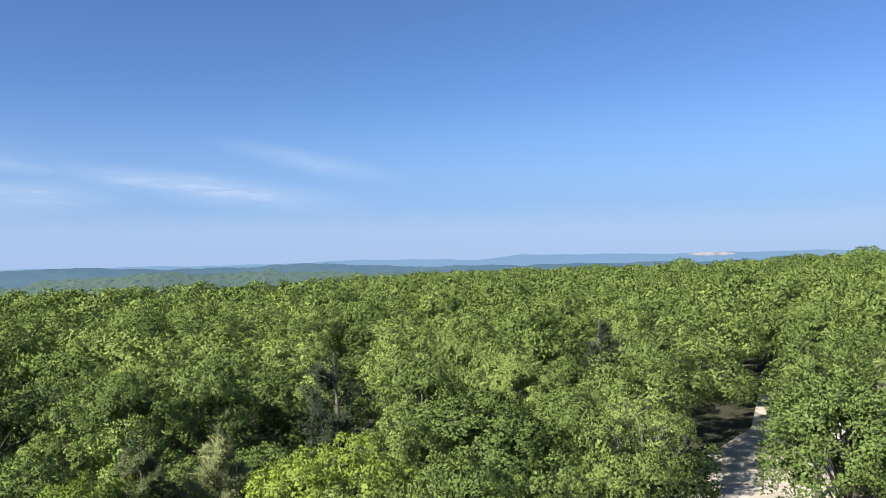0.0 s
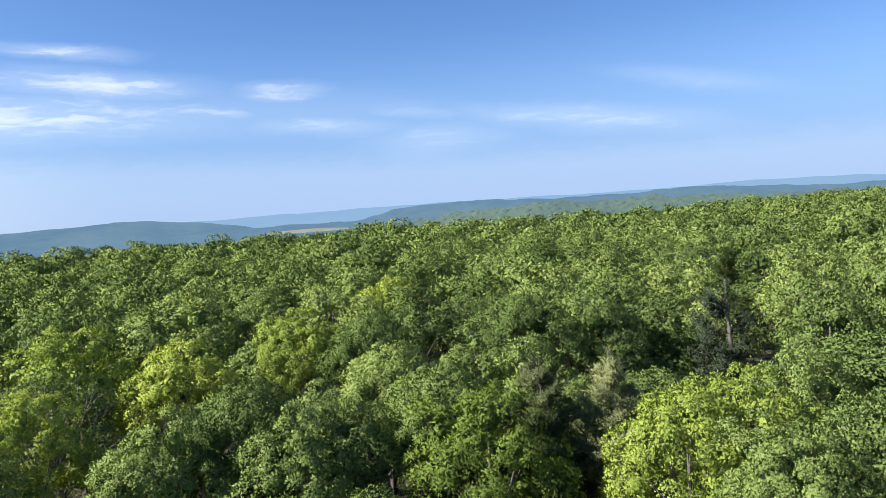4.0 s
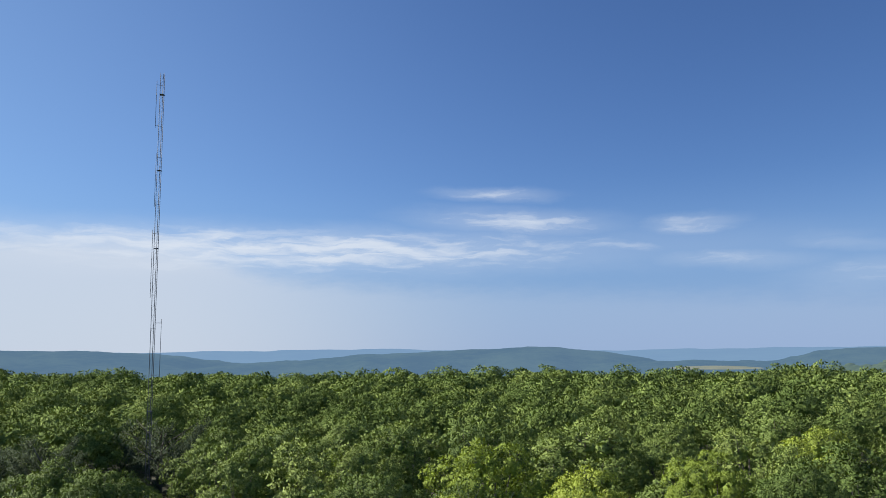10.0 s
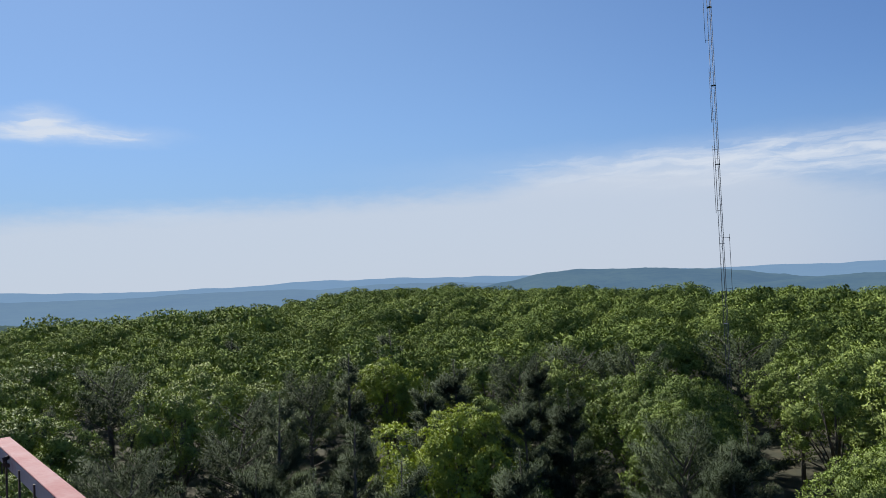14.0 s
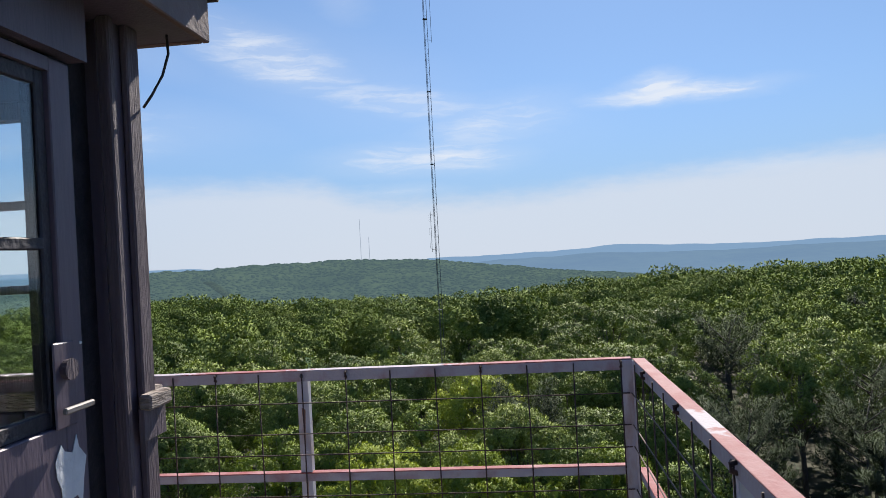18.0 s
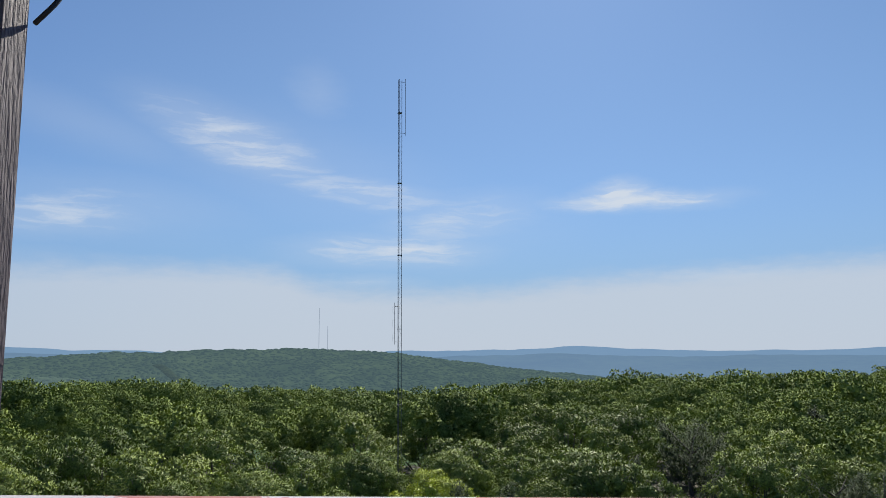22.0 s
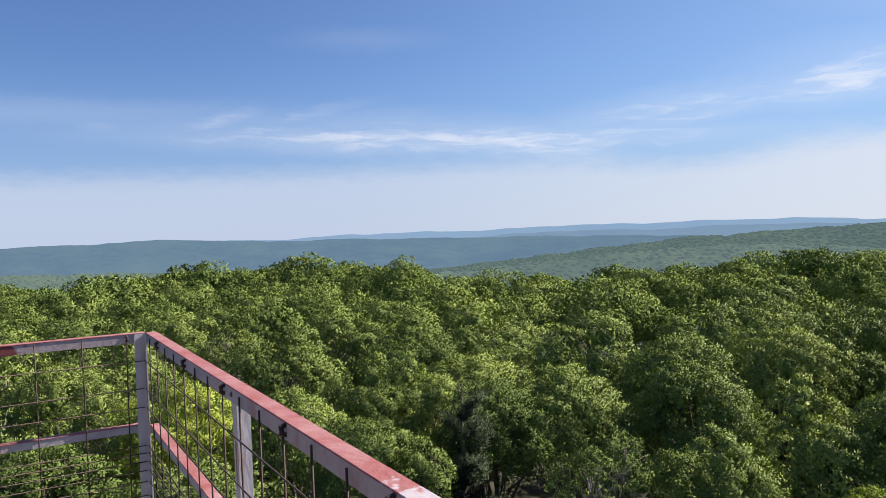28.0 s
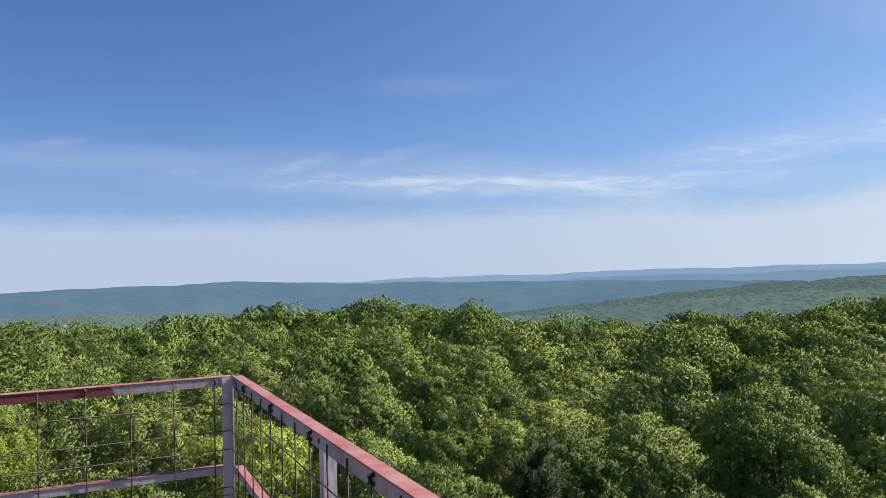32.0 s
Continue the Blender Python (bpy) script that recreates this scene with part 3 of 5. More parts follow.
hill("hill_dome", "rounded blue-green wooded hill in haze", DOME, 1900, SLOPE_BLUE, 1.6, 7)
hill("hill_valley_north", "woods on the floor of a broad valley, blue-green with haze", [(-24, -1.6), (-18, -1.35), (-13, -1.5), (-8, -1.45), (-3, -1.7), (3, -2.3)], 1700, SLOPE_BLUE, 1.6, 18)
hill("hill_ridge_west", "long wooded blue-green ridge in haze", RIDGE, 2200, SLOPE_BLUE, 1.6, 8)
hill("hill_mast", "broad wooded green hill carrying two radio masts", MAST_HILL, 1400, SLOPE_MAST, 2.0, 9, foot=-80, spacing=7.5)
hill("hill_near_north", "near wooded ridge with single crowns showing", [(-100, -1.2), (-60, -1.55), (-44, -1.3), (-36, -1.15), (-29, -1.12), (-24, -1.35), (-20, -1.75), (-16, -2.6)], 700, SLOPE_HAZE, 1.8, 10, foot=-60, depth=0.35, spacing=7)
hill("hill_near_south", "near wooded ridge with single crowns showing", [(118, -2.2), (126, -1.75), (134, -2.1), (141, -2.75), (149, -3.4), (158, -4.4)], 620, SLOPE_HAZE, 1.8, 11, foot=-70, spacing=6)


def patch_on_hill(name, label, category, b0, b1, r0, r1, h0, h1, mat):
    """A sloping field with an uneven rim, seen over the near woods."""
    n = 28
    turns = np.radians(np.linspace(b0, b1, n))
    wave = 1 + 0.012 * np.sin(np.linspace(0, 9, n)) + 0.008 * np.sin(np.linspace(1, 23, n))
    rows = []
    for k in np.linspace(0, 1, 5):
        r = (r0 + (r1 - r0) * (0.5 + (k - 0.5) * np.sqrt(np.sin(np.linspace(0.05, 3.09, n))))) * wave
        z = EYE + r * np.tan(np.radians(h0 + (h1 - h0) * (0.5 + (k - 0.5) * np.sqrt(np.sin(np.linspace(0.05, 3.09, n)))))) + 1.2 * np.sin(np.linspace(0, 3.14, n)) * k
        rows.append(np.stack([-r * np.sin(turns), r * np.cos(turns), z], -1))
    v = np.concatenate(rows)
    q = [(i * n + j, i * n + j + 1, (i + 1) * n + j + 1, (i + 1) * n + j) for i in range(4) for j in range(n - 1)]
    return tagged(new(name, fast_mesh(name, v, q, mat)), label, category, kind="structure")


patch_on_hill("ground_meadow", "pale mown meadow in a clearing of the valley woods", "meadow", -14.6, -8.3, 1000, 1200, -2.14, -1.92, MEADOW)
patch_on_hill("backdrop_sand_pit", "pale sand pit on a far hillside", "sand pit", -72.8, -69.6, 2900, 3000, -0.52, -0.3, SAND)

def yard():
    """The gravel yard and track in the clearing under the tower."""
    bm = bmesh.new()
    line = [(27, 7.4, 3.5), (36, 10.5, 4.5), (45, 13.5, 5), (56, 18, 6.5), (70, 21.5, 5.5), (84, 22, 4.5), (105, 27, 4.5)]
    rows = []
    for i, (x, y, w) in enumerate(line):
        a, b = line[max(i - 1, 0)], line[min(i + 1, len(line) - 1)]
        d = Vector((b[0] - a[0], b[1] - a[1], 0)).normalized()
        s = Vector((-d.y, d.x, 0))
        rows.append([bm.verts.new((x + s.x * w * k, y + s.y * w * k, float(ground_height(np.array(x + s.x * w * k), np.array(y + s.y * w * k))) + 0.12)) for k in (-1, -0.5, 0, 0.5, 1)])
    for r0, r1 in zip(rows, rows[1:]):
        for k in range(4):
            bm.faces.new((r0[k], r1[k], r1[k + 1], r0[k + 1]))
    return tagged(part("road_gravel", bm, GRAVEL), "pale gravel track in dappled shade among the trees", "track", kind="structure")


yard()


# ---- trees ----
def leaves(centres, normals, size, rng, long=1.5):
    """Loose leaves, three corners each, standing across their normals."""
    n = len(centres)
    nn = normals / np.linalg.norm(normals, axis=1)[:, None]
    t = np.cross(nn, rng.normal(size=(n, 3)))
    t /= np.linalg.norm(t, axis=1)[:, None]
    b = np.cross(nn, t)
    s = size * rng.uniform(0.65, 1.35, n)[:, None]
    v = np.stack([centres - t * s * 0.4 * long + b * s * 0.5, centres - t * s * 0.4 * long - b * s * 0.5, centres + t * s * 0.6 * long], 1)
    return v.reshape(-1, 3), np.arange(n * 3).reshape(n, 3)


def unit(a):
    return a / np.linalg.norm(a, axis=1)[:, None]


def spread(rng, count, low):
    """Directions spread evenly over the sphere above the height low, a little shaken."""
    k = np.arange(count) + 0.5
    up = 1 - (1 - low) * k / count
    turn = k * 2.39996 + rng.uniform(0, 6.28)
    flat_r = np.sqrt(np.maximum(1 - up * up, 0))
    return unit(np.stack([np.cos(turn) * flat_r, np.sin(turn) * flat_r, up], 1) + rng.normal(0, 0.14, (count, 3)))


def boughs(rng, count, radius, tall, top, low=-0.3):
    """Centres, outward ways and sizes of the large leaf masses of a crown, one to a bough."""
    ways = spread(rng, count, low)
    size = radius * rng.uniform(0.24, 0.36, count)
    reach = rng.uniform(0.5, 0.86, count)[:, None]
    centres = ways * reach * np.array([radius, radius, tall])
    centres[:, 2] += top - (centres[:, 2] + size * 0.95).max()
    return centres, ways, size


def branch_out(rng, centres, ways, sizes, count, share, low, high, rise):
    """Smaller leaf masses over the outer side of larger ones: centres, ways, sizes."""
    c, w, s = [], [], []
    for centre, way, size in zip(centres, ways, sizes):
        d = unit(spread(rng, count, -1.0) + way * 0.65 + np.array([0, 0, rise]))
        c.append(centre + d * size * rng.uniform(low, high, (count, 1)) * np.array([1, 1, 0.9]))
        w.append(unit(d + way * 0.4))
        s.append(size * share * rng.uniform(0.7, 1.25, count))
    return np.concatenate(c), np.concatenate(w), np.concatenate(s)


def leaf_normals(nor, out, own=0.5):
    """Leaves of one spray share much of its roundness in how they take the light."""
    return np.repeat(unit(unit(nor) * own + unit(out) * 0.8), 3, 0)


def foliage(rng, made, masses, sprays, per, spray, leaf, inner):
    """The leaves of a crown: boughs carry masses, masses carry sprays, and in a spray the leaves spread like a star; larger inner leaves fill the boughs."""
    c, w, s = branch_out(rng, *branch_out(rng, *made, masses, 0.5, 0.72, 1.2, 0.15), sprays, 0.4, 0.75, 1.08, 0.5)
    s = spray * rng.uniform(0.7, 1.3, len(s))
    c, w, s = np.repeat(c, per, 0), np.repeat(w, per, 0), np.repeat(s, per)[:, None]
    d = unit(unit(rng.normal(size=c.shape)) + w * 0.55)
    side = unit(np.cross(d, w + rng.normal(0, 0.45, c.shape)))
    nor = np.cross(side, d)
    flip = np.where((nor * w).sum(1) < 0, -1.0, 1.0)[:, None]
    side, nor = side * flip, nor * flip
    ln = leaf * rng.uniform(0.75, 1.3, (len(c), 1))
    root = c + d * s * rng.uniform(0.35, 1.0, (len(c), 1)) * np.array([1.1, 1.1, 0.75])
    mid = root + d * ln * 0.55
    v0 = np.stack([mid - side * ln * 0.36 - d * ln * 0.3, mid - d * ln * 0.3 + side * ln * 0.36, root + d * ln * 1.1], 1).reshape(-1, 3)
    n0 = leaf_normals(nor, w * 0.55 + d * 0.35 + unit(c - made[0].mean(0)) * 0.2, 0.34)
    ic, iw, ins = np.repeat(made[0], inner, 0), np.repeat(made[1], inner, 0), np.repeat(made[2], inner)[:, None]
    d = unit(rng.normal(size=ic.shape))
    nor = d + rng.normal(0, 0.3, ic.shape)
    v1, q1 = leaves(ic + d * ins * rng.uniform(0.1, 0.66, (len(ic), 1)), nor, leaf * 1.8, rng, 1.1)
    return np.concatenate([v0, v1]), np.concatenate([np.arange(len(v0)).reshape(-1, 3), q1 + len(v0)]), np.concatenate([n0, leaf_normals(nor, d + iw * 0.3)])


def oak(seed, mat, label, limbs=13, masses=9, sprays=10, per=13, spray=0.25, leaf=0.14, bare=0.0, inner=130):
    """A broadleaf tree 13.2 m tall with a crown radius of 4.5 m, at the origin."""
    rng = np.random.default_rng(seed)
    thing = new("oak_tree")
    made = boughs(rng, limbs, 4.5, 4.6, 13.2, -0.42)
    trunk = bmesh.new()
    lean = rng.uniform(-0.5, 0.5, 2)
    tube(trunk, [(0, 0, -0.3), (lean[0] * 0.3, lean[1] * 0.3, 4), (lean[0], lean[1], 8), (lean[0] * 0.6, lean[1] * 0.6, 11)], [0.3, 0.24, 0.17, 0.05], 7)
    for i in range(limbs):
        c = made[0][i]
        z0 = rng.uniform(4.5, 7.5)
        knee = np.array([c[0] * 0.5, c[1] * 0.5, (z0 + c[2]) / 2 + 0.3])
        tube(trunk, [(lean[0] * z0 / 9, lean[1] * z0 / 9, z0), tuple(knee), tuple(c)], [0.1, 0.07, 0.03], 5)
        for d in spread(rng, 5, -0.2):
            tip = c + unit((d + made[1][i])[None])[0] * made[2][i] * (1.0 + 0.35 * bare)
            tube(trunk, [tuple(c * 0.8 + knee * 0.2), tuple((c + tip) / 2 + rng.normal(0, 0.12, 3)), tuple(tip)], [0.035, 0.022, 0.008], 4)
    part("trunk", trunk, [BARK, PALE_BARK][bare > 0], thing)
    v, q, n = foliage(rng, made, masses, sprays, per, spray, leaf, inner)
    crown = new("crown", fast_mesh("crown", v, q, mat))
    crown.data.normals_split_custom_set_from_vertices(n.astype(np.float32))
    crown.parent = thing
    return tagged(thing, label, "tree", "forest trees round the tower")


def needles(rng, tufts, ways, per, length, width):
    """Tufts of needles: thin blades that stand out round each twig's end."""
    c, w = np.repeat(tufts, per, 0), np.repeat(ways, per, 0)
    out = unit(rng.normal(size=c.shape) * 0.75 + w)
    ln = length * rng.uniform(0.6, 1.25, (len(c), 1))
    root = c + rng.normal(0, length * 0.42, c.shape)
    side = unit(np.cross(out, rng.normal(size=c.shape))) * width
    light = unit(out * 0.5 + w)
    side *= np.where((np.cross(side, out) * light).sum(1) < 0, -1.0, 1.0)[:, None]
    v = np.stack([root - side, root + side, root + out * ln], 1).reshape(-1, 3)
    return v, np.arange(len(v)).reshape(-1, 3), np.repeat(light, 3, 0)


def limb(rng, bm, start, way, length, lift, thick, gap, tufts, ways):
    """One limb that bends upwards, its side twigs, and the tufts on them."""
    start, way = np.array(start, float), np.array(way, float)
    side = np.cross(way, (0, 0, 1.0))
    side /= np.linalg.norm(side) + 1e-9
    spine = [start + way * length * k + np.array([0, 0, lift * length * k * k]) for k in (0, 0.35, 0.7, 1.0)]
    tube(bm, [tuple(p) for p in spine], [thick, thick * 0.7, thick * 0.4, 0.006], 4)
    k = gap
    while k < 1.03:
        p = start + way * length * k + np.array([0, 0, lift * length * k * k])
        reach = length * (0.42 - 0.26 * k) + 0.12
        for s in (-1, 1):
            d = way * 0.7 + side * s * rng.uniform(0.5, 1.1) + np.array([0, 0, rng.uniform(0.05, 0.45)])
            for f in np.arange(0.25, 1.05, 0.17 / max(reach, 0.17)):
                tufts.append(p + d * reach * f + rng.normal(0, 0.05, 3))
                ways.append(unit((d * 0.6 + np.array([0, 0, 0.75]))[None])[0])
        k += rng.uniform(0.09, 0.14)
    tufts.append(spine[-1])
    ways.append(unit((way * 0.5 + np.array([0, 0, 1.0]))[None])[0])


def pine(seed, form, label, mat):
    """A pine 15 m tall with a crown radius of about 2.4 m. form: spire, pitch (forked and rounded) or bushy."""
    rng = np.random.default_rng(seed)
    thing = new("pine_tree")
    bm = bmesh.new()
    tufts, ways = [], []
    if form == "pitch":
        tube(bm, [(0, 0, -0.3), (0.15, -0.1, 4.5), (-0.1, 0.12, 9), (0.1, 0, 11.5)], [0.2, 0.17, 0.12, 0.04], 7)
        for i in range(19):
            z0 = 7.2 + 5.0 * (i / 18) ** 0.8
            a = i * 2.4 + rng.uniform(-0.5, 0.5)
            steep = 0.35 + 0.95 * (z0 - 7.2) / 5.0 + rng.uniform(-0.15, 0.2)
            way = unit(np.array([[math.cos(a), math.sin(a), steep]]))[0]
            limb(rng, bm, (0, 0, z0), way, rng.uniform(2.1, 2.9) * (1.0 - 0.1 * (i / 18)), 0.12, 0.055, 0.42, tufts, ways)
    else:
        tube(bm, [(0, 0, -0.3), (0.12, -0.1, 5), (-0.08, 0.1, 10), (0, 0, 14.7)], [0.2, 0.15, 0.08, 0.012], 7)
        z = 4.6
        while z < 13.9:
            up = (z - 4.6) / 10.0
            wide = (1.75 if form == "spire" else 2.5) * (1 - up) ** (0.62 if form == "spire" else 0.72) + 0.22
            for k in range(int(round((4 if form == "spire" else 5) * (1 - 0.55 * up)))):
                a = rng.uniform(0, 6.28)
                rise = rng.uniform(0.25, 0.6) + up * (0.7 if form == "spire" else 0.5)
                limb(rng, bm, (0, 0, z + rng.uniform(-0.25, 0.25)), unit(np.array([[math.cos(a), math.sin(a), rise]]))[0], wide * rng.uniform(0.65, 1.2), 0.2, 0.03, 0.22, tufts, ways)
            z += rng.uniform(0.42, 0.72) * (1 + 0.5 * up)
        for k in range(7):
            tufts.append(np.array([0, 0, 13.5 + 0.2 * k]))
            ways.append(np.array([0, 0, 1.0]))
    part("trunk", bm, BARK, thing)
    tufts = np.array(tufts)
    v, q, n = needles(rng, tufts, np.array(ways), 24 if form == "bushy" else 18, 0.22, 0.018)
    crown = new("crown", fast_mesh("crown", v, q, mat))
    crown.data.normals_split_custom_set_from_vertices(n.astype(np.float32))
    crown.parent = thing
    return tagged(thing, label, "tree", "forest trees round the tower")


FULL, FRESH = "tall oak with a full rounded crown of green summer leaves", "broadleaf tree with fresh yellow-green leaves"
OAKS = [oak(11 + i, LEAF, FULL, limbs=(15, 17, 19, 16)[i], masses=7, sprays=9, per=14, spray=0.25, leaf=0.18, inner=130) for i in range(4)]
BRIGHT = [oak(31 + i, LEAF_BRIGHT, FRESH, limbs=16 + 2 * i, masses=7, sprays=9, per=14, spray=0.25, leaf=0.18, inner=130) for i in range(2)]
FINE = [oak(61 + i, LEAF, FULL, limbs=(16, 19)[i], masses=7, sprays=12, per=18, spray=0.23, leaf=0.155, inner=200) for i in range(2)]
FINE_BRIGHT = [oak(64, LEAF_BRIGHT, FRESH, limbs=17, masses=7, sprays=12, per=18, spray=0.23, leaf=0.155, inner=200)]
FINEST = [oak(71, LEAF, FULL, limbs=18, masses=7, sprays=15, per=25, spray=0.2, leaf=0.118, inner=420), oak(72, LEAF_BRIGHT, FRESH, limbs=17, masses=7, sprays=15, per=25, spray=0.2, leaf=0.118, inner=420)]
THIN = [oak(41, LEAF, "oak with a thin crown and pale bare twigs showing", limbs=15, masses=6, sprays=8, per=15, spray=0.2, leaf=0.14, bare=1.0, inner=25)]
SPIRE = pine(51, "spire", "slender grey-green pine with a feathery pointed crown", NEEDLE)
PITCH = [pine(52, "pitch", "dark pitch pine with forked limbs and a rounded open crown", NEEDLE), pine(55, "pitch", "dark pitch pine with forked limbs and a rounded open crown", NEEDLE)]
BUSHY = pine(53, "bushy", "bushy pine with upturned tufts of needles, coloured pale green as front-lit", NEEDLE_FRONT_LIT)
BUSHY_BACKLIT = pine(54, "bushy", "bushy pine with upturned tufts of needles, coloured dark grey-green as backlit", NEEDLE)
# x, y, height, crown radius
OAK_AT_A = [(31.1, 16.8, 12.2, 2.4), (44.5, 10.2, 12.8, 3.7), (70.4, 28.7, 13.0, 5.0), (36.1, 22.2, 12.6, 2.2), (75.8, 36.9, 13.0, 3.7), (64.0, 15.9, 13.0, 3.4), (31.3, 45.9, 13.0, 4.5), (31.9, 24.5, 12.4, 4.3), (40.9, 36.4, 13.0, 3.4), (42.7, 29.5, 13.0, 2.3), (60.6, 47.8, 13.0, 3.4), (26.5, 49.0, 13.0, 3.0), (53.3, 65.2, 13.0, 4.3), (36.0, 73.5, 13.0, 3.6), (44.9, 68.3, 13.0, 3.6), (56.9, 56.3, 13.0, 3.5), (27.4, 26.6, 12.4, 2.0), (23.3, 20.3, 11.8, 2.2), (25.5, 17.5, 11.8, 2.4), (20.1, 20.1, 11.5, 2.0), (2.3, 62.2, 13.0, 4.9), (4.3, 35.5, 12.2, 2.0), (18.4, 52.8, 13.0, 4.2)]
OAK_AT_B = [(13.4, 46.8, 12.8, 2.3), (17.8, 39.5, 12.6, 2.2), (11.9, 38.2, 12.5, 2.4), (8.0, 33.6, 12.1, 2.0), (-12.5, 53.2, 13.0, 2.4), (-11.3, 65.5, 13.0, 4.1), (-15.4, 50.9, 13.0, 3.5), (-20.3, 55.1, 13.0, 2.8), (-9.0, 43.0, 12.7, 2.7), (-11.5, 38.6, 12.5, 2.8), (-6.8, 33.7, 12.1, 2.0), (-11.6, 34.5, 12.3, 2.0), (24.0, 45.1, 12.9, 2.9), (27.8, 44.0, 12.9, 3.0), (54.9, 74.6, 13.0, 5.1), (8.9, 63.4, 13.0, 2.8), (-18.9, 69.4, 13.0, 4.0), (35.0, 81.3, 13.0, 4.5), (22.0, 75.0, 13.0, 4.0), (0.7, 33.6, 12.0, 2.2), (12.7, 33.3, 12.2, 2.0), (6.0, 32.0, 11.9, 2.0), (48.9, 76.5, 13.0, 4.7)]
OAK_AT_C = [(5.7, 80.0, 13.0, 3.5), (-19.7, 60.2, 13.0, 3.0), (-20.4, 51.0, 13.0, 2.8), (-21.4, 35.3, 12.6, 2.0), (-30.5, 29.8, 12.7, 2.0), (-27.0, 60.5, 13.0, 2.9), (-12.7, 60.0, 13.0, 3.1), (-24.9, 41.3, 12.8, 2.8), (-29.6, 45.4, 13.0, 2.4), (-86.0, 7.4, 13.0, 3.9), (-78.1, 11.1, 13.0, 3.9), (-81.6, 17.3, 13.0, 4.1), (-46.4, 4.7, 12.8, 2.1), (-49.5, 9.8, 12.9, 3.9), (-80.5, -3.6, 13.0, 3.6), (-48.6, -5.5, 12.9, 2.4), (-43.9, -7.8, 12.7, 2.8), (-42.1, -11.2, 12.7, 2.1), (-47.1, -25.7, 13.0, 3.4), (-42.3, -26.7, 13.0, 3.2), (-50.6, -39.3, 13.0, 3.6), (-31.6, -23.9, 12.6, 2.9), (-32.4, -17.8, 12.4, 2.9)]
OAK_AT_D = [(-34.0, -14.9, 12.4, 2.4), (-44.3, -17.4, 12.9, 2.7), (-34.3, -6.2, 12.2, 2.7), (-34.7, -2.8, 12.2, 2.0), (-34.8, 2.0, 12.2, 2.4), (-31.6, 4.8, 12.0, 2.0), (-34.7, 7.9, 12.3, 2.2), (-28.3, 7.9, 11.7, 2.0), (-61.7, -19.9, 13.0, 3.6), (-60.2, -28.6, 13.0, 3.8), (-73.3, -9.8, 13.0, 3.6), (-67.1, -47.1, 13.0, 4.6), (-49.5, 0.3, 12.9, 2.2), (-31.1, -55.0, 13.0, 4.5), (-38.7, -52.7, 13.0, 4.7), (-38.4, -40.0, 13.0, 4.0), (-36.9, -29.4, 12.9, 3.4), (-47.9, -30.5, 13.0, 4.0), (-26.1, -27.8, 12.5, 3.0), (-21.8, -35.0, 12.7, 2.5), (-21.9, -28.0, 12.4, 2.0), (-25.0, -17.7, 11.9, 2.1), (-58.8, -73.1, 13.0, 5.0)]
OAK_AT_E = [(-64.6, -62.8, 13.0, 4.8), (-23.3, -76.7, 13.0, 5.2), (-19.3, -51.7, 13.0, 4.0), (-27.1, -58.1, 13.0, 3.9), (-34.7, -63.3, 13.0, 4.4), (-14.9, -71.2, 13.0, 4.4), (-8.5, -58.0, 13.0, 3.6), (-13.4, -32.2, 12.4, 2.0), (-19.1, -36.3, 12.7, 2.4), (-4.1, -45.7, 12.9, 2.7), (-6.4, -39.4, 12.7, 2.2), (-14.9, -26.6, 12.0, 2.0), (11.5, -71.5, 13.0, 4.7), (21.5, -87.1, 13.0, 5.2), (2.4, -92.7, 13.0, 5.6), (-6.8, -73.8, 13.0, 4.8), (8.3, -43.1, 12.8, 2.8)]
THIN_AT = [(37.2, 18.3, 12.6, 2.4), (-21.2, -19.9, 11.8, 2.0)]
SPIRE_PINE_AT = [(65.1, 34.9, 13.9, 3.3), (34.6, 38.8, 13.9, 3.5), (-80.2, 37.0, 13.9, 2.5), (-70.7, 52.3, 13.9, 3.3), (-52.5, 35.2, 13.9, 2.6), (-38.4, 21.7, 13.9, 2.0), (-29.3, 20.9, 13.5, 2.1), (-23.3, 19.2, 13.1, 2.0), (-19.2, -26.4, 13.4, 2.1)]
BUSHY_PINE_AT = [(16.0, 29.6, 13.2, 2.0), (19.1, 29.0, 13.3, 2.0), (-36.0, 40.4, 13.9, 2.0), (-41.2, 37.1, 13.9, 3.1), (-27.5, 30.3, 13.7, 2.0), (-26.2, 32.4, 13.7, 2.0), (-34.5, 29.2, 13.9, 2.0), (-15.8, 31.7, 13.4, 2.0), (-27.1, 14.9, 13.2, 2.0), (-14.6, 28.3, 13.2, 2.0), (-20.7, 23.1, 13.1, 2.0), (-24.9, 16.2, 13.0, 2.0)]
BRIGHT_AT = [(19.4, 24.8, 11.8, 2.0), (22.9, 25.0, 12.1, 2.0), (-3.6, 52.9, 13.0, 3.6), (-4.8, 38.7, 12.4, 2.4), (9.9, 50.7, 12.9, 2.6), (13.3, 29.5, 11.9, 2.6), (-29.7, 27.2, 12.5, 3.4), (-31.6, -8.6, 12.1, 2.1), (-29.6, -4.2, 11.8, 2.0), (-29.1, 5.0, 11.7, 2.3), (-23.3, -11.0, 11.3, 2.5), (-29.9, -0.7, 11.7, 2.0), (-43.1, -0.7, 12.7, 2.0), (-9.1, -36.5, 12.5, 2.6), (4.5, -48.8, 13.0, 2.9)]
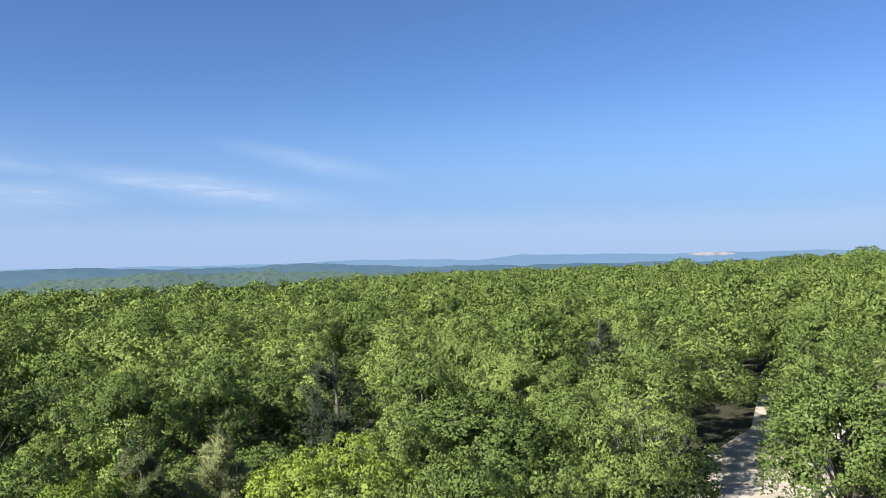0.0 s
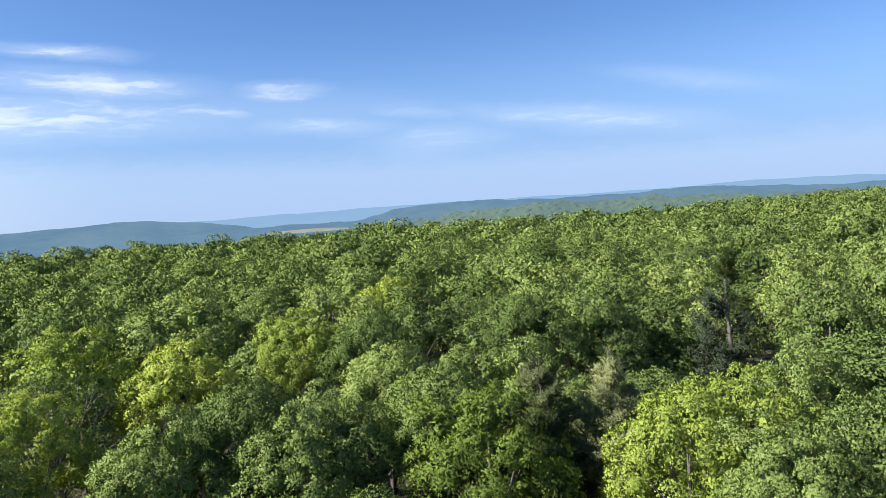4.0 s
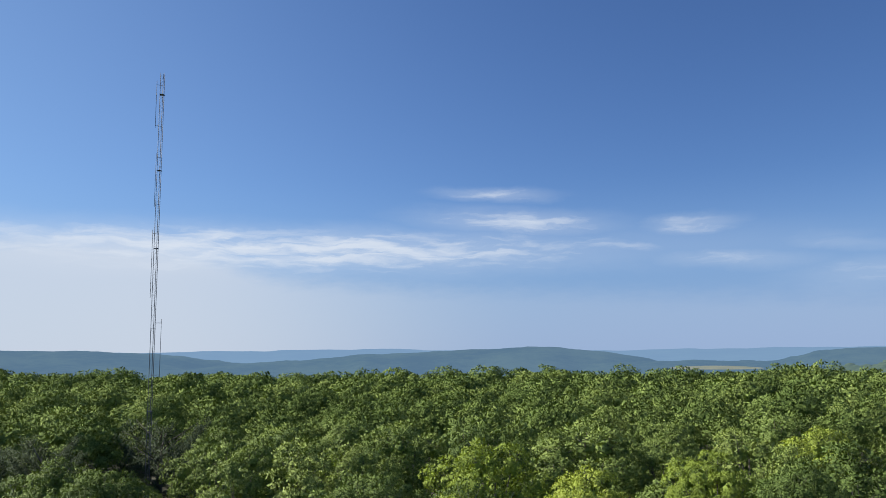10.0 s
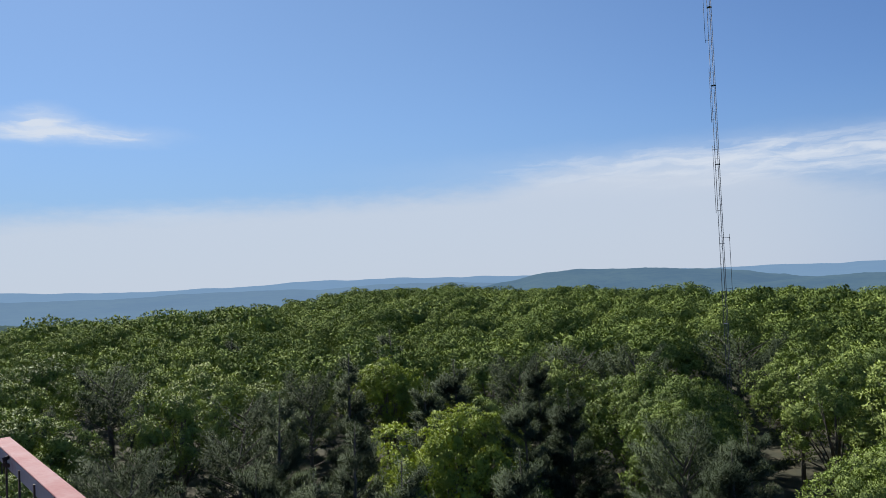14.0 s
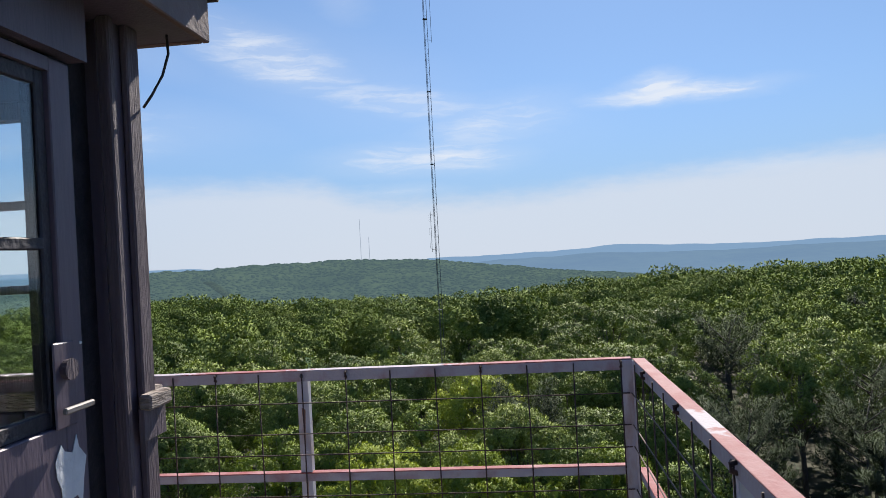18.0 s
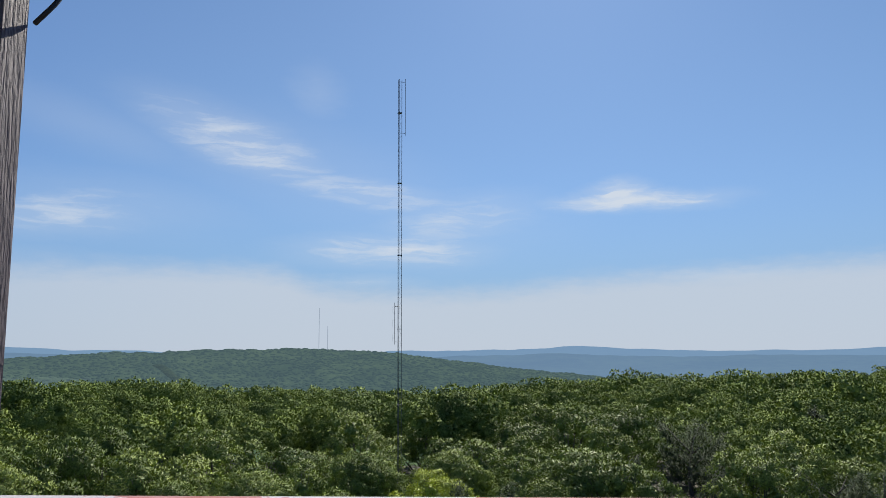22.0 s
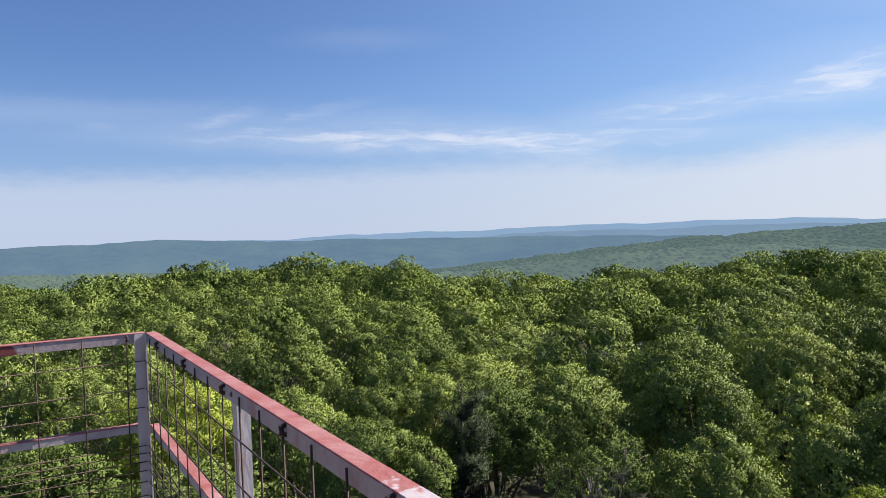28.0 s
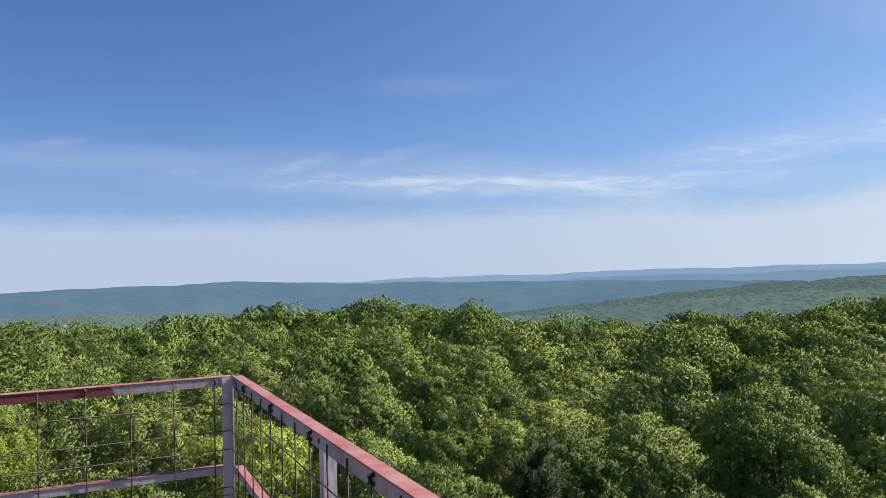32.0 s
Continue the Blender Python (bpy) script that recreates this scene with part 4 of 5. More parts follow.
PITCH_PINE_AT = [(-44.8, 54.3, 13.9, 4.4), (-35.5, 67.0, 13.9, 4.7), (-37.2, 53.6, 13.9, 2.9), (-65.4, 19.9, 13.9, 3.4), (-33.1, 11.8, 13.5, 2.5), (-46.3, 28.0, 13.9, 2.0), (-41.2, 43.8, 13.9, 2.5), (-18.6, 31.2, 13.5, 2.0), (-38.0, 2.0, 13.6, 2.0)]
rng = random.Random(5)
stands = []


def plant(kind, x, y, top, radius, base_radius):
    """A copy of a tree: the crown keeps its proportions, the trunk carries it to its height."""
    z = float(ground_height(np.array(x), np.array(y)))
    tall = 15.0 if base_radius < 3 else 13.2
    wide = radius / base_radius
    made = copy_thing(kind, pose(x, y, z, 0, 0, rng.uniform(0, 360)))
    high = min(max((top - z) / tall, wide * 0.85), wide * 1.15)
    for child in made.children:
        if child.data.name.startswith("trunk"):
            child.scale = (wide, wide, (top - z) / tall)
        else:
            child.scale, child.location = (wide, wide, high), (0, 0, top - z - tall * high)
    stands.append((x, y, radius))
    return made


def broadleaf(x, y, top, radius, fresh, i):
    """An oak or a fresh green tree, its leaves the finer the nearer it stands to the tower."""
    away = math.hypot(x, y)
    kinds = [FINEST[fresh]] if away < 29 else (FINE_BRIGHT if fresh else FINE) if away < 52 else (BRIGHT if fresh else OAKS)
    return plant(kinds[i % len(kinds)], x, y, top, radius, 4.5)


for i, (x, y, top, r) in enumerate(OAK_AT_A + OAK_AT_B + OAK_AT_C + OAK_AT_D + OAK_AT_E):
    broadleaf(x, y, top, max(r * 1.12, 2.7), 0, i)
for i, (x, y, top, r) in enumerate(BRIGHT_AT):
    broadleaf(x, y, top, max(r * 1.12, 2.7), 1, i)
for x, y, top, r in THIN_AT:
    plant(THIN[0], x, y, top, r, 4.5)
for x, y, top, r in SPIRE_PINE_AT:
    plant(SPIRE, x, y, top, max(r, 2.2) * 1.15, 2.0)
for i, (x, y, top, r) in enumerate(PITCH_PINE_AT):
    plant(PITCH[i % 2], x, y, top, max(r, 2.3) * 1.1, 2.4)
# pale needles away from the sun, dark towards it: light put in the colour
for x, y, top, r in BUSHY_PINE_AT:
    plant(BUSHY if x > 0 else BUSHY_BACKLIT, x, y, top, max(r, 2.2) * 1.1, 2.4)
PLACED = list(stands)

# the yard and track stay open
TRACK = [(0, 0), (15, 2), (30, 8.5), (42, 12.5), (56, 18), (70, 21.5), (84, 22)]


def on_track(x, y, room):
    for (ax, ay), (bx, by) in zip(TRACK, TRACK[1:]):
        k = max(0, min(1, ((x - ax) * (bx - ax) + (y - ay) * (by - ay)) / ((bx - ax) ** 2 + (by - ay) ** 2)))
        if math.hypot(x - ax - k * (bx - ax), y - ay - k * (by - ay)) < room:
            return True
    return False


near_spots, wood_spots = [], []
STEP = 7.6
for gx in range(-42, 43):
    for gy in range(-46, 47):
        x, y = (gx + (gy % 2) * 0.5) * STEP + rng.uniform(-1.7, 1.7), gy * STEP * 0.9 + rng.uniform(-1.7, 1.7)
        r = math.hypot(x, y)
        b = float(bearing_of(np.array(x), np.array(y)))
        hidden = -180 < b < -92
        if r < (30 if hidden else 17 if 40 < b < 100 else 21) or r > 300 or on_track(x, y, 6.2 if r < 57 else 4.5 if r < 84 else 0.5):
            continue
        along = max(0.0, min(1.0, (x * -16.6 + y * -22.4) / 777.3))
        if math.hypot(x + 16.6 * along, y + 22.4 * along) < 5.2 and r < 29.5:  # the pine by the clearing stands free
            continue
        if r > float(rim(b)[0]) + 60 or (hidden and (r > 120 or rng.random() < 0.3)):
            continue
        if r < 110 and any((x - a) ** 2 + (y - c) ** 2 < (0.68 * (q + 3.4)) ** 2 for a, c, q in PLACED):
            continue
        (near_spots if r < 84 and not (hidden and r > 45) else wood_spots).append((x, y, r, b))
near_spots.sort(key=lambda s: s[2])
for x, y, r, b in near_spots[:150]:
    top = (9.0 if r < 21 else 10.0 if r < 30 else 10.9 if r < 50 else 11.9) + rng.gauss(0, 0.7)
    if 25.5 < b < 31 and 30 < r < 64:
        top -= 2.6
    piny = 42 < b < 80 and r < 66 and rng.random() < 0.75
    pick = rng.random()
    if piny:
        plant((PITCH[0], PITCH[1], BUSHY_BACKLIT, SPIRE)[rng.randrange(4)], x, y, top + 0.4, rng.uniform(2.6, 3.6), 2.4)
    elif pick < 0.07 and -45 < b < 60:
        broadleaf(x, y, top, rng.uniform(3.2, 4.4), 1, rng.randrange(4))
    elif pick < 0.16:
        plant(THIN[0], x, y, top, rng.uniform(3.0, 3.8), 4.5)
    else:
        broadleaf(x, y, top, rng.uniform(3.3, 4.6), 0, rng.randrange(4))
for first in OAKS + FINE + FINEST + BRIGHT + FINE_BRIGHT + THIN + PITCH + [SPIRE, BUSHY, BUSHY_BACKLIT]:  # the first of each kind stands behind the tower
    a = rng.uniform(3.6, 5.2)
    first.matrix_basis = pose(math.sin(a - 2.3) * 30 + 28, -30 - rng.uniform(0, 18), 0, 0, 0, rng.uniform(0, 360))


# taller crowns that stand out over the canopy's rim
BUMPS = [(-25.7, 159.9), (-105.0, -54.2), (-95.9, -56.1), (-32.8, -128.5), (-47.6, -115.7), (-51.2, -92.5), (-18.0, -124.5), (9.3, -121.0), (-74.5, -43.4)]


def woodland(name, spots, limbs, masses, sprays, per, spray, leaf, inner, label, seed):
    """Woods past the near trees: one mesh of many small crowns."""
    r2 = np.random.default_rng(seed)
    kinds = [foliage(r2, boughs(r2, limbs, 4.4, 3.9, 0.0, -0.2), masses, sprays, per, spray, leaf, inner) for k in range(6)]
    vs, qs, ns, at = [], [], [], 0
    for x, y, r, b in spots:
        v, q, n0 = kinds[r2.integers(6)]
        t, s = r2.uniform(0, 6.28), r2.uniform(0.74, 1.14)
        top = float(ground_height(np.array(x), np.array(y))) + CANOPY - 0.75 + r2.normal(0, 0.85) + (1.7 if any((x - a) ** 2 + (y - c) ** 2 < 40 for a, c in BUMPS) else 0.0)
        c, n = math.cos(t) * s, math.sin(t) * s
        vs.append(np.stack([v[:, 0] * c - v[:, 1] * n + x, v[:, 0] * n + v[:, 1] * c + y, v[:, 2] * s + top], 1))
        ns.append(np.stack([n0[:, 0] * math.cos(t) - n0[:, 1] * math.sin(t), n0[:, 0] * math.sin(t) + n0[:, 1] * math.cos(t), n0[:, 2]], 1))
        qs.append(q + at)
        at += len(v)
    ob = new(name, fast_mesh(name, np.concatenate(vs), np.concatenate(qs), LEAF_WOOD))
    ob.data.normals_split_custom_set_from_vertices(np.concatenate(ns).astype(np.float32))
    return tagged(ob, label, "woodland", kind="stuff")


wood_spots += [(x, y, r, b) for x, y, r, b in near_spots[150:]]
woodland("forest_middle", [s for s in wood_spots if s[2] < 120], 13, 6, 6, 10, 0.32, 0.26, 60, "dense green oak woodland canopy", 71)
woodland("forest_outer", [s for s in wood_spots if s[2] >= 120], 11, 5, 6, 6, 0.4, 0.4, 24, "dense green oak woodland canopy towards the hilltop's rim", 72)

# ---- tower: deck, railings, cab ----
DECK, RAIL_TOP, HALF = 18.50, 19.575, 2.65
CAB, EAVE, SOFFIT = 1.22, 1.358, 20.70
RAIL_RED = material("faded_red_paint", (0.27, 0.08, 0.08), 0.8, (0.38, 0.22, 0.23), 7.0, lo=0.35, hi=0.72, bump=0.15, bump_scale=60, spec=0.15)
RAIL_PALE = material("chalky_pale_paint", (0.40, 0.38, 0.42), 0.8, (0.31, 0.19, 0.2), 3.2, lo=0.52, hi=0.68, bump=0.15, bump_scale=60, spec=0.15)
POST_PALE = material("pale_post_paint", (0.52, 0.51, 0.55), 0.8, (0.38, 0.25, 0.2), 5.0, lo=0.58, hi=0.74, bump=0.15, bump_scale=60, stretch=(1, 1, 0.35), spec=0.15)
WIRE = material("rusty_wire", (0.035, 0.028, 0.028), 0.7, (0.09, 0.05, 0.04), 30.0, metal=0.3)
STEEL = material("dull_galvanised_steel", (0.075, 0.085, 0.10), 0.6, (0.12, 0.13, 0.145), 4.0, spec=0.2)
RUST_PIPE = material("red_oxide_pipe", (0.095, 0.036, 0.03), 0.6, (0.15, 0.062, 0.048), 9.0, bump=0.2, bump_scale=50, stretch=(1, 1, 0.3))
CAB_PAINT = material("dark_mauve_brown_paint", (0.085, 0.066, 0.092), 0.5, (0.115, 0.09, 0.118), 3.0, bump=0.1, bump_scale=30, stretch=(4, 4, 0.6), per_object=0.12)
CAB_TRIM = material("weathered_brown_trim", (0.065, 0.046, 0.06), 0.7, (0.115, 0.088, 0.10), 9.0, bump=0.35, bump_scale=40, stretch=(5, 5, 0.5), per_object=0.1)
RAW_WOOD = material("grey_split_wood", (0.17, 0.13, 0.11), 0.85, (0.36, 0.31, 0.28), 10.0, bump=0.8, bump_scale=45, stretch=(1, 1, 6))
FASCIA = material("brown_fascia_paint", (0.125, 0.08, 0.074), 0.65, (0.16, 0.108, 0.10), 4.0, bump=0.15, bump_scale=40)
SHINGLE = material("dark_shingles", (0.035, 0.033, 0.034), 0.95, (0.08, 0.072, 0.07), 12.0, bump=0.8, bump_scale=60, per_object=0.25)
PLANK = material("grey_deck_boards", (0.20, 0.18, 0.16), 0.85, (0.32, 0.29, 0.26), 5.0, bump=0.5, bump_scale=30, stretch=(0.4, 5, 5), per_object=0.15)
PEELED = material("peeled_grey_primer", (0.50, 0.53, 0.58), 0.7, (0.66, 0.68, 0.70), 9.0, bump=0.3)
BRASS = material("dull_metal_latch", (0.15, 0.14, 0.14), 0.65, (0.24, 0.225, 0.22), 20.0, metal=0.4)
BLACK = material("black_cable", (0.015, 0.015, 0.017), 0.5, (0.03, 0.03, 0.032), 20.0)
DARK_BEAD_JAMB = material("dark_bead_and_jamb_shade", (0.018, 0.017, 0.024), 0.6, (0.04, 0.035, 0.045), 14.0, bump=0.3, bump_scale=60)
INSIDE = material("cab_inside_boards", (0.16, 0.15, 0.13), 0.8, (0.25, 0.23, 0.20), 4.0, bump=0.3, stretch=(1, 1, 0.3))
GLASS = bpy.data.materials.new("window_glass")
GLASS.use_nodes = True
gb = GLASS.node_tree.nodes["Principled BSDF"]
gb.inputs["Transmission Weight"].default_value, gb.inputs["Roughness"].default_value, gb.inputs["IOR"].default_value = 1.0, 0.02, 1.45
gb.inputs["Base Color"].default_value = (0.90, 0.95, 0.95, 1)

deck = tagged(new("floor_deck"), "weathered grey plank deck of the lookout's gallery", "deck", kind="structure")
deck.location = (0, 0, DECK)
plank_mesh = None
for i in range(36):
    x = -HALF + 0.0 + (i + 0.5) * (2 * HALF / 36)
    if plank_mesh is None:
        first = part("plank", slab(-0.069, 0.069, -HALF, HALF, -0.04, 0.0, 0.004), PLANK, deck)
        plank_mesh = first.data
        first.location = (x, 0, 0)
    else:
        p = new("plank", plank_mesh)
        p.parent, p.location = deck, (x, 0, 0)
for y in (-2.5, -1.25, 0.0, 1.25, 2.5):
    part("joist", slab(-HALF, HALF, y - 0.05, y + 0.05, -0.24, -0.044), STEEL, deck)

frame_tower = tagged(new("lookout_tower_frame"), "galvanised steel lattice legs of the lookout tower", "tower", "tower")
for sx in (-1, 1):
    for sy in (-1, 1):
        bm = bmesh.new()
        tube(bm, [(sx * 3.6, sy * 3.6, -0.2), (sx * 1.9, sy * 1.9, DECK - 0.25)], 0.09, 6)
        part("leg", bm, STEEL, frame_tower)
for k in range(4):
    for z0 in (2.0, 6.0, 10.0, 14.0):
        a, b = 3.6 - 1.7 * z0 / 18.3, 3.6 - 1.7 * (z0 + 4) / 18.3
        bm = bmesh.new()
        tube(bm, [(a, a, z0), (-b, b, z0 + 4)], 0.035, 5)
        tube(bm, [(-a, a, z0), (b, b, z0 + 4)], 0.035, 5)
        br = part("brace", bm, STEEL, frame_tower)
        br.rotation_euler = (0, 0, k * math.pi / 2)


def worn_rail_material(name, paint, bare, stretches, ragged=0.12):
    """Paint that has come off along stretches of a rail, ragged and speckled at their ends."""
    m = material(name, paint[0], 0.8, paint[1], 7.0, lo=0.35, hi=0.72, bump=0.15, bump_scale=60, spec=0.15)
    t = m.node_tree
    b = t.nodes["Principled BSDF"]
    under = b.inputs["Base Color"].links[0].from_socket
    tc = t.nodes.new("ShaderNodeTexCoord")
    n = t.nodes.new("ShaderNodeTexNoise")
    n.inputs["Scale"].default_value, n.inputs["Detail"].default_value = 22.0, 5.0
    t.links.new(tc.outputs["Object"], n.inputs["Vector"])
    sp = t.nodes.new("ShaderNodeSeparateXYZ")
    t.links.new(tc.outputs["Object"], sp.inputs[0])

    def step(op, *values):
        s = t.nodes.new("ShaderNodeMath")
        s.operation = op
        for i, v in enumerate(values):
            if isinstance(v, (int, float)):
                s.inputs[i].default_value = v
            else:
                t.links.new(v, s.inputs[i])
        return s.outputs[0]

    inside = None
    for x0, x1 in stretches:
        deep = step("SUBTRACT", (x1 - x0) / 2, step("ABSOLUTE", step("SUBTRACT", sp.outputs[0], (x0 + x1) / 2)))
        inside = deep if inside is None else step("MAXIMUM", inside, deep)
    jag = step("MULTIPLY_ADD", n.outputs["Fac"], -ragged * 5, step("ADD", inside, ragged * 2.5))
    mask = t.nodes.new("ShaderNodeMapRange")
    mask.inputs[1].default_value, mask.inputs[2].default_value = -0.02, 0.02
    t.links.new(jag, mask.inputs[0])
    mx = t.nodes.new("ShaderNodeMix")
    mx.data_type = "RGBA"
    t.links.new(mask.outputs[0], mx.inputs[0])
    t.links.new(under, mx.inputs[6])
    mx.inputs[7].default_value = (*bare, 1)
    t.links.new(mx.outputs[2], b.inputs["Base Color"])
    return m


RED = ((0.27, 0.08, 0.08), (0.38, 0.22, 0.23))
RAIL_WORN = worn_rail_material("red_paint_worn_to_primer", RED, (0.42, 0.38, 0.42), [(0.16, 0.64), (1.15, 1.85)])
RAIL_CHIPPED = worn_rail_material("chipped_pink_paint", ((0.30, 0.13, 0.13), (0.38, 0.25, 0.25)), (0.45, 0.42, 0.45), [(-1.62, -1.36), (-0.4, 0.2)], 0.08)
RAIL_PART_RED = worn_rail_material("chalky_paint_with_red_stretch", ((0.40, 0.38, 0.42), (0.34, 0.27, 0.29)), (0.19, 0.065, 0.07), [(1.3, 2.08)], 0.05)
RUST_STAIN = material("rust_stain", (0.20, 0.085, 0.045), 0.9, (0.36, 0.22, 0.16), 25.0, stretch=(1, 1, 0.2))


def angle_bar(x0, x1, top, flange=0.05, thick=0.005, lip=True):
    """An angle iron lying along x: upright flange at y = 0, the other flange outward at its top."""
    bm = box(bmesh.new(), x0, x1, 0, thick, top - flange, top - (thick if lip else 0), 0, 1)
    if lip:
        box(bm, x0, x1, -0.003, flange, top - thick, top, 0.0015, 0)
    return bm


vertical_wire = tube(bmesh.new(), [(0, 0, -1.0), (0, 0, -0.012)], 0.0032, 5)
vm = bpy.data.meshes.new("upright_wire")
vertical_wire.to_mesh(vm)
vm.materials.append(WIRE)
along_wire = tube(bmesh.new(), [(-HALF + 0.02, 0, 0), (HALF - 0.02, 0, 0)], 0.0028, 5)
am = bpy.data.meshes.new("long_wire")
along_wire.to_mesh(am)
am.materials.append(WIRE)
hook = bmesh.new()
tube(hook, [(0, 0.004, 0.012), (0, -0.012, 0.008), (0, -0.012, -0.008), (0, 0.004, -0.014)], 0.007, 5)
hm = bpy.data.meshes.new("clip")
hook.to_mesh(hm)
hm.materials.append(WIRE)


def railing(turn, posts, label, first_wire):
    """One side of the gallery's railing, built facing +y and turned into place."""
    side = tagged(new("gallery_railing"), label, "railing", "railings of the gallery")
    side.matrix_basis = Matrix.Rotation(radians(turn), 4, "Z") @ Matrix.Translation((0, HALF, RAIL_TOP))
    end = HALF - 0.004
    paints = {0: [RAIL_CHIPPED, RAIL_PALE], 90: [RAIL_WORN, RAIL_PALE], 180: [RAIL_RED, RAIL_PART_RED]}.get(turn, [RAIL_RED, RAIL_PALE])
    part("top_rail", angle_bar(-end, end, 0.0), paints, side, "angle-iron rail with faded red paint, chalky at the side")
    part("middle_rail", angle_bar(-end + 0.03, end - 0.03, -0.465, 0.04), [RAIL_RED, RAIL_PALE], side)
    part("bottom_rail", angle_bar(-end + 0.03, end - 0.03, -0.98, 0.04), [RAIL_RED, RAIL_PALE], side)
    for x in posts:
        bm = box(bmesh.new(), x - 0.026, x + 0.026, 0.007, 0.012, -1.07, -0.006, 0)
        box(bm, x + 0.02, x + 0.0255, 0.012, 0.05, -1.07, -0.006, 0)
        post = part("post", bm, POST_PALE, side, "pale painted angle-iron post with rust streaks")
        b2 = bmesh.new()
        bmesh.ops.create_uvsphere(b2, u_segments=8, v_segments=5, radius=0.011)
        bmesh.ops.translate(b2, vec=(x, 0.004, -0.025), verts=b2.verts)
        part("bolt", b2, STEEL, post)
        for low, wide in ((-0.17, 0.009), (-0.48, 0.006)):
            b2 = bmesh.new()
            xs = [(-wide, 0), (-wide * 0.7, -0.05), (-wide * 0.25, -0.13), (wide * 0.3, -0.19), (wide * 0.6, -0.08), (wide, -0.01)]
            b2.faces.new([b2.verts.new((x + dx, 0.0062, low + dz)) for dx, dz in xs])
            part("rust_stain", b2, RUST_STAIN, post, "brown rust streak below a bolt hole")
    x = first_wire
    n = 0
    while x < HALF - 0.03:
        w = new("upright_wire", vm)
        w.parent, w.location, w.rotation_euler = side, (x, -0.008, 0), (random.uniform(-0.006, 0.006), random.uniform(-0.012, 0.012), 0)
        if n % 3 == 1:
            h = new("clip", hm)
            h.parent, h.location = side, (x, -0.003, -0.022)
        x += 0.2035
        n += 1
    for z in (-0.144, -0.285, -0.38, -0.57, -0.612, -0.655, -0.70, -0.76, -0.83, -0.9):
        w = new("long_wire", am)
        w.parent, w.location, w.rotation_euler = side, (0, -0.0135, z), (0, random.uniform(-0.002, 0.002), 0)
    return side


railing(0, (-1.17, 1.05), "angle-iron railing with faded red rails and wire mesh", -HALF + 0.10)
railing(90, (1.17, -0.98), "angle-iron railing with chalky red rails and wire mesh", -HALF + 0.16)
railing(180, (1.09, -1.1), "angle-iron railing with faded red rails and wire mesh", -HALF + 0.12)
railing(270, (1.1, -1.1), "angle-iron railing with faded red rails and wire mesh", -HALF + 0.12)
for sx in (-1, 1):
    for sy in (-1, 1):
        bm = box(bmesh.new(), -0.026, 0.026, -0.0045, 0.0, -1.07, -0.006)
        box(bm, -0.026, -0.0215, 0.0, 0.045, -1.07, -0.006)
        cp = part("corner_post", bm, POST_PALE)
        cp.matrix_basis = Matrix.Translation((sx * (HALF - 0.03), sy * (HALF - 0.005), RAIL_TOP)) @ Matrix.Diagonal((-sx, -sy, 1, 1))
        tagged(cp, "pale painted angle-iron corner post of the gallery railing", "post", "corner posts of the gallery")

# the cab, its four walls hollow with windows all round
cab = tagged(new("lookout_cab"), "dark mauve-brown wooden lookout cab with a shingled hip roof", "cabin", "tower")
cab.location = (0, 0, DECK)
SILL, HEAD = 1.27, 2.03  # window band above the deck
TOP = SOFFIT - DECK


def side_part(name, bm, mat, turn, parent, label=""):
    bmesh.ops.rotate(bm, cent=(0, 0, 0), matrix=Matrix.Rotation(radians(turn), 3, "Z"), verts=bm.verts)
    return part(name, bm, mat, parent, label)


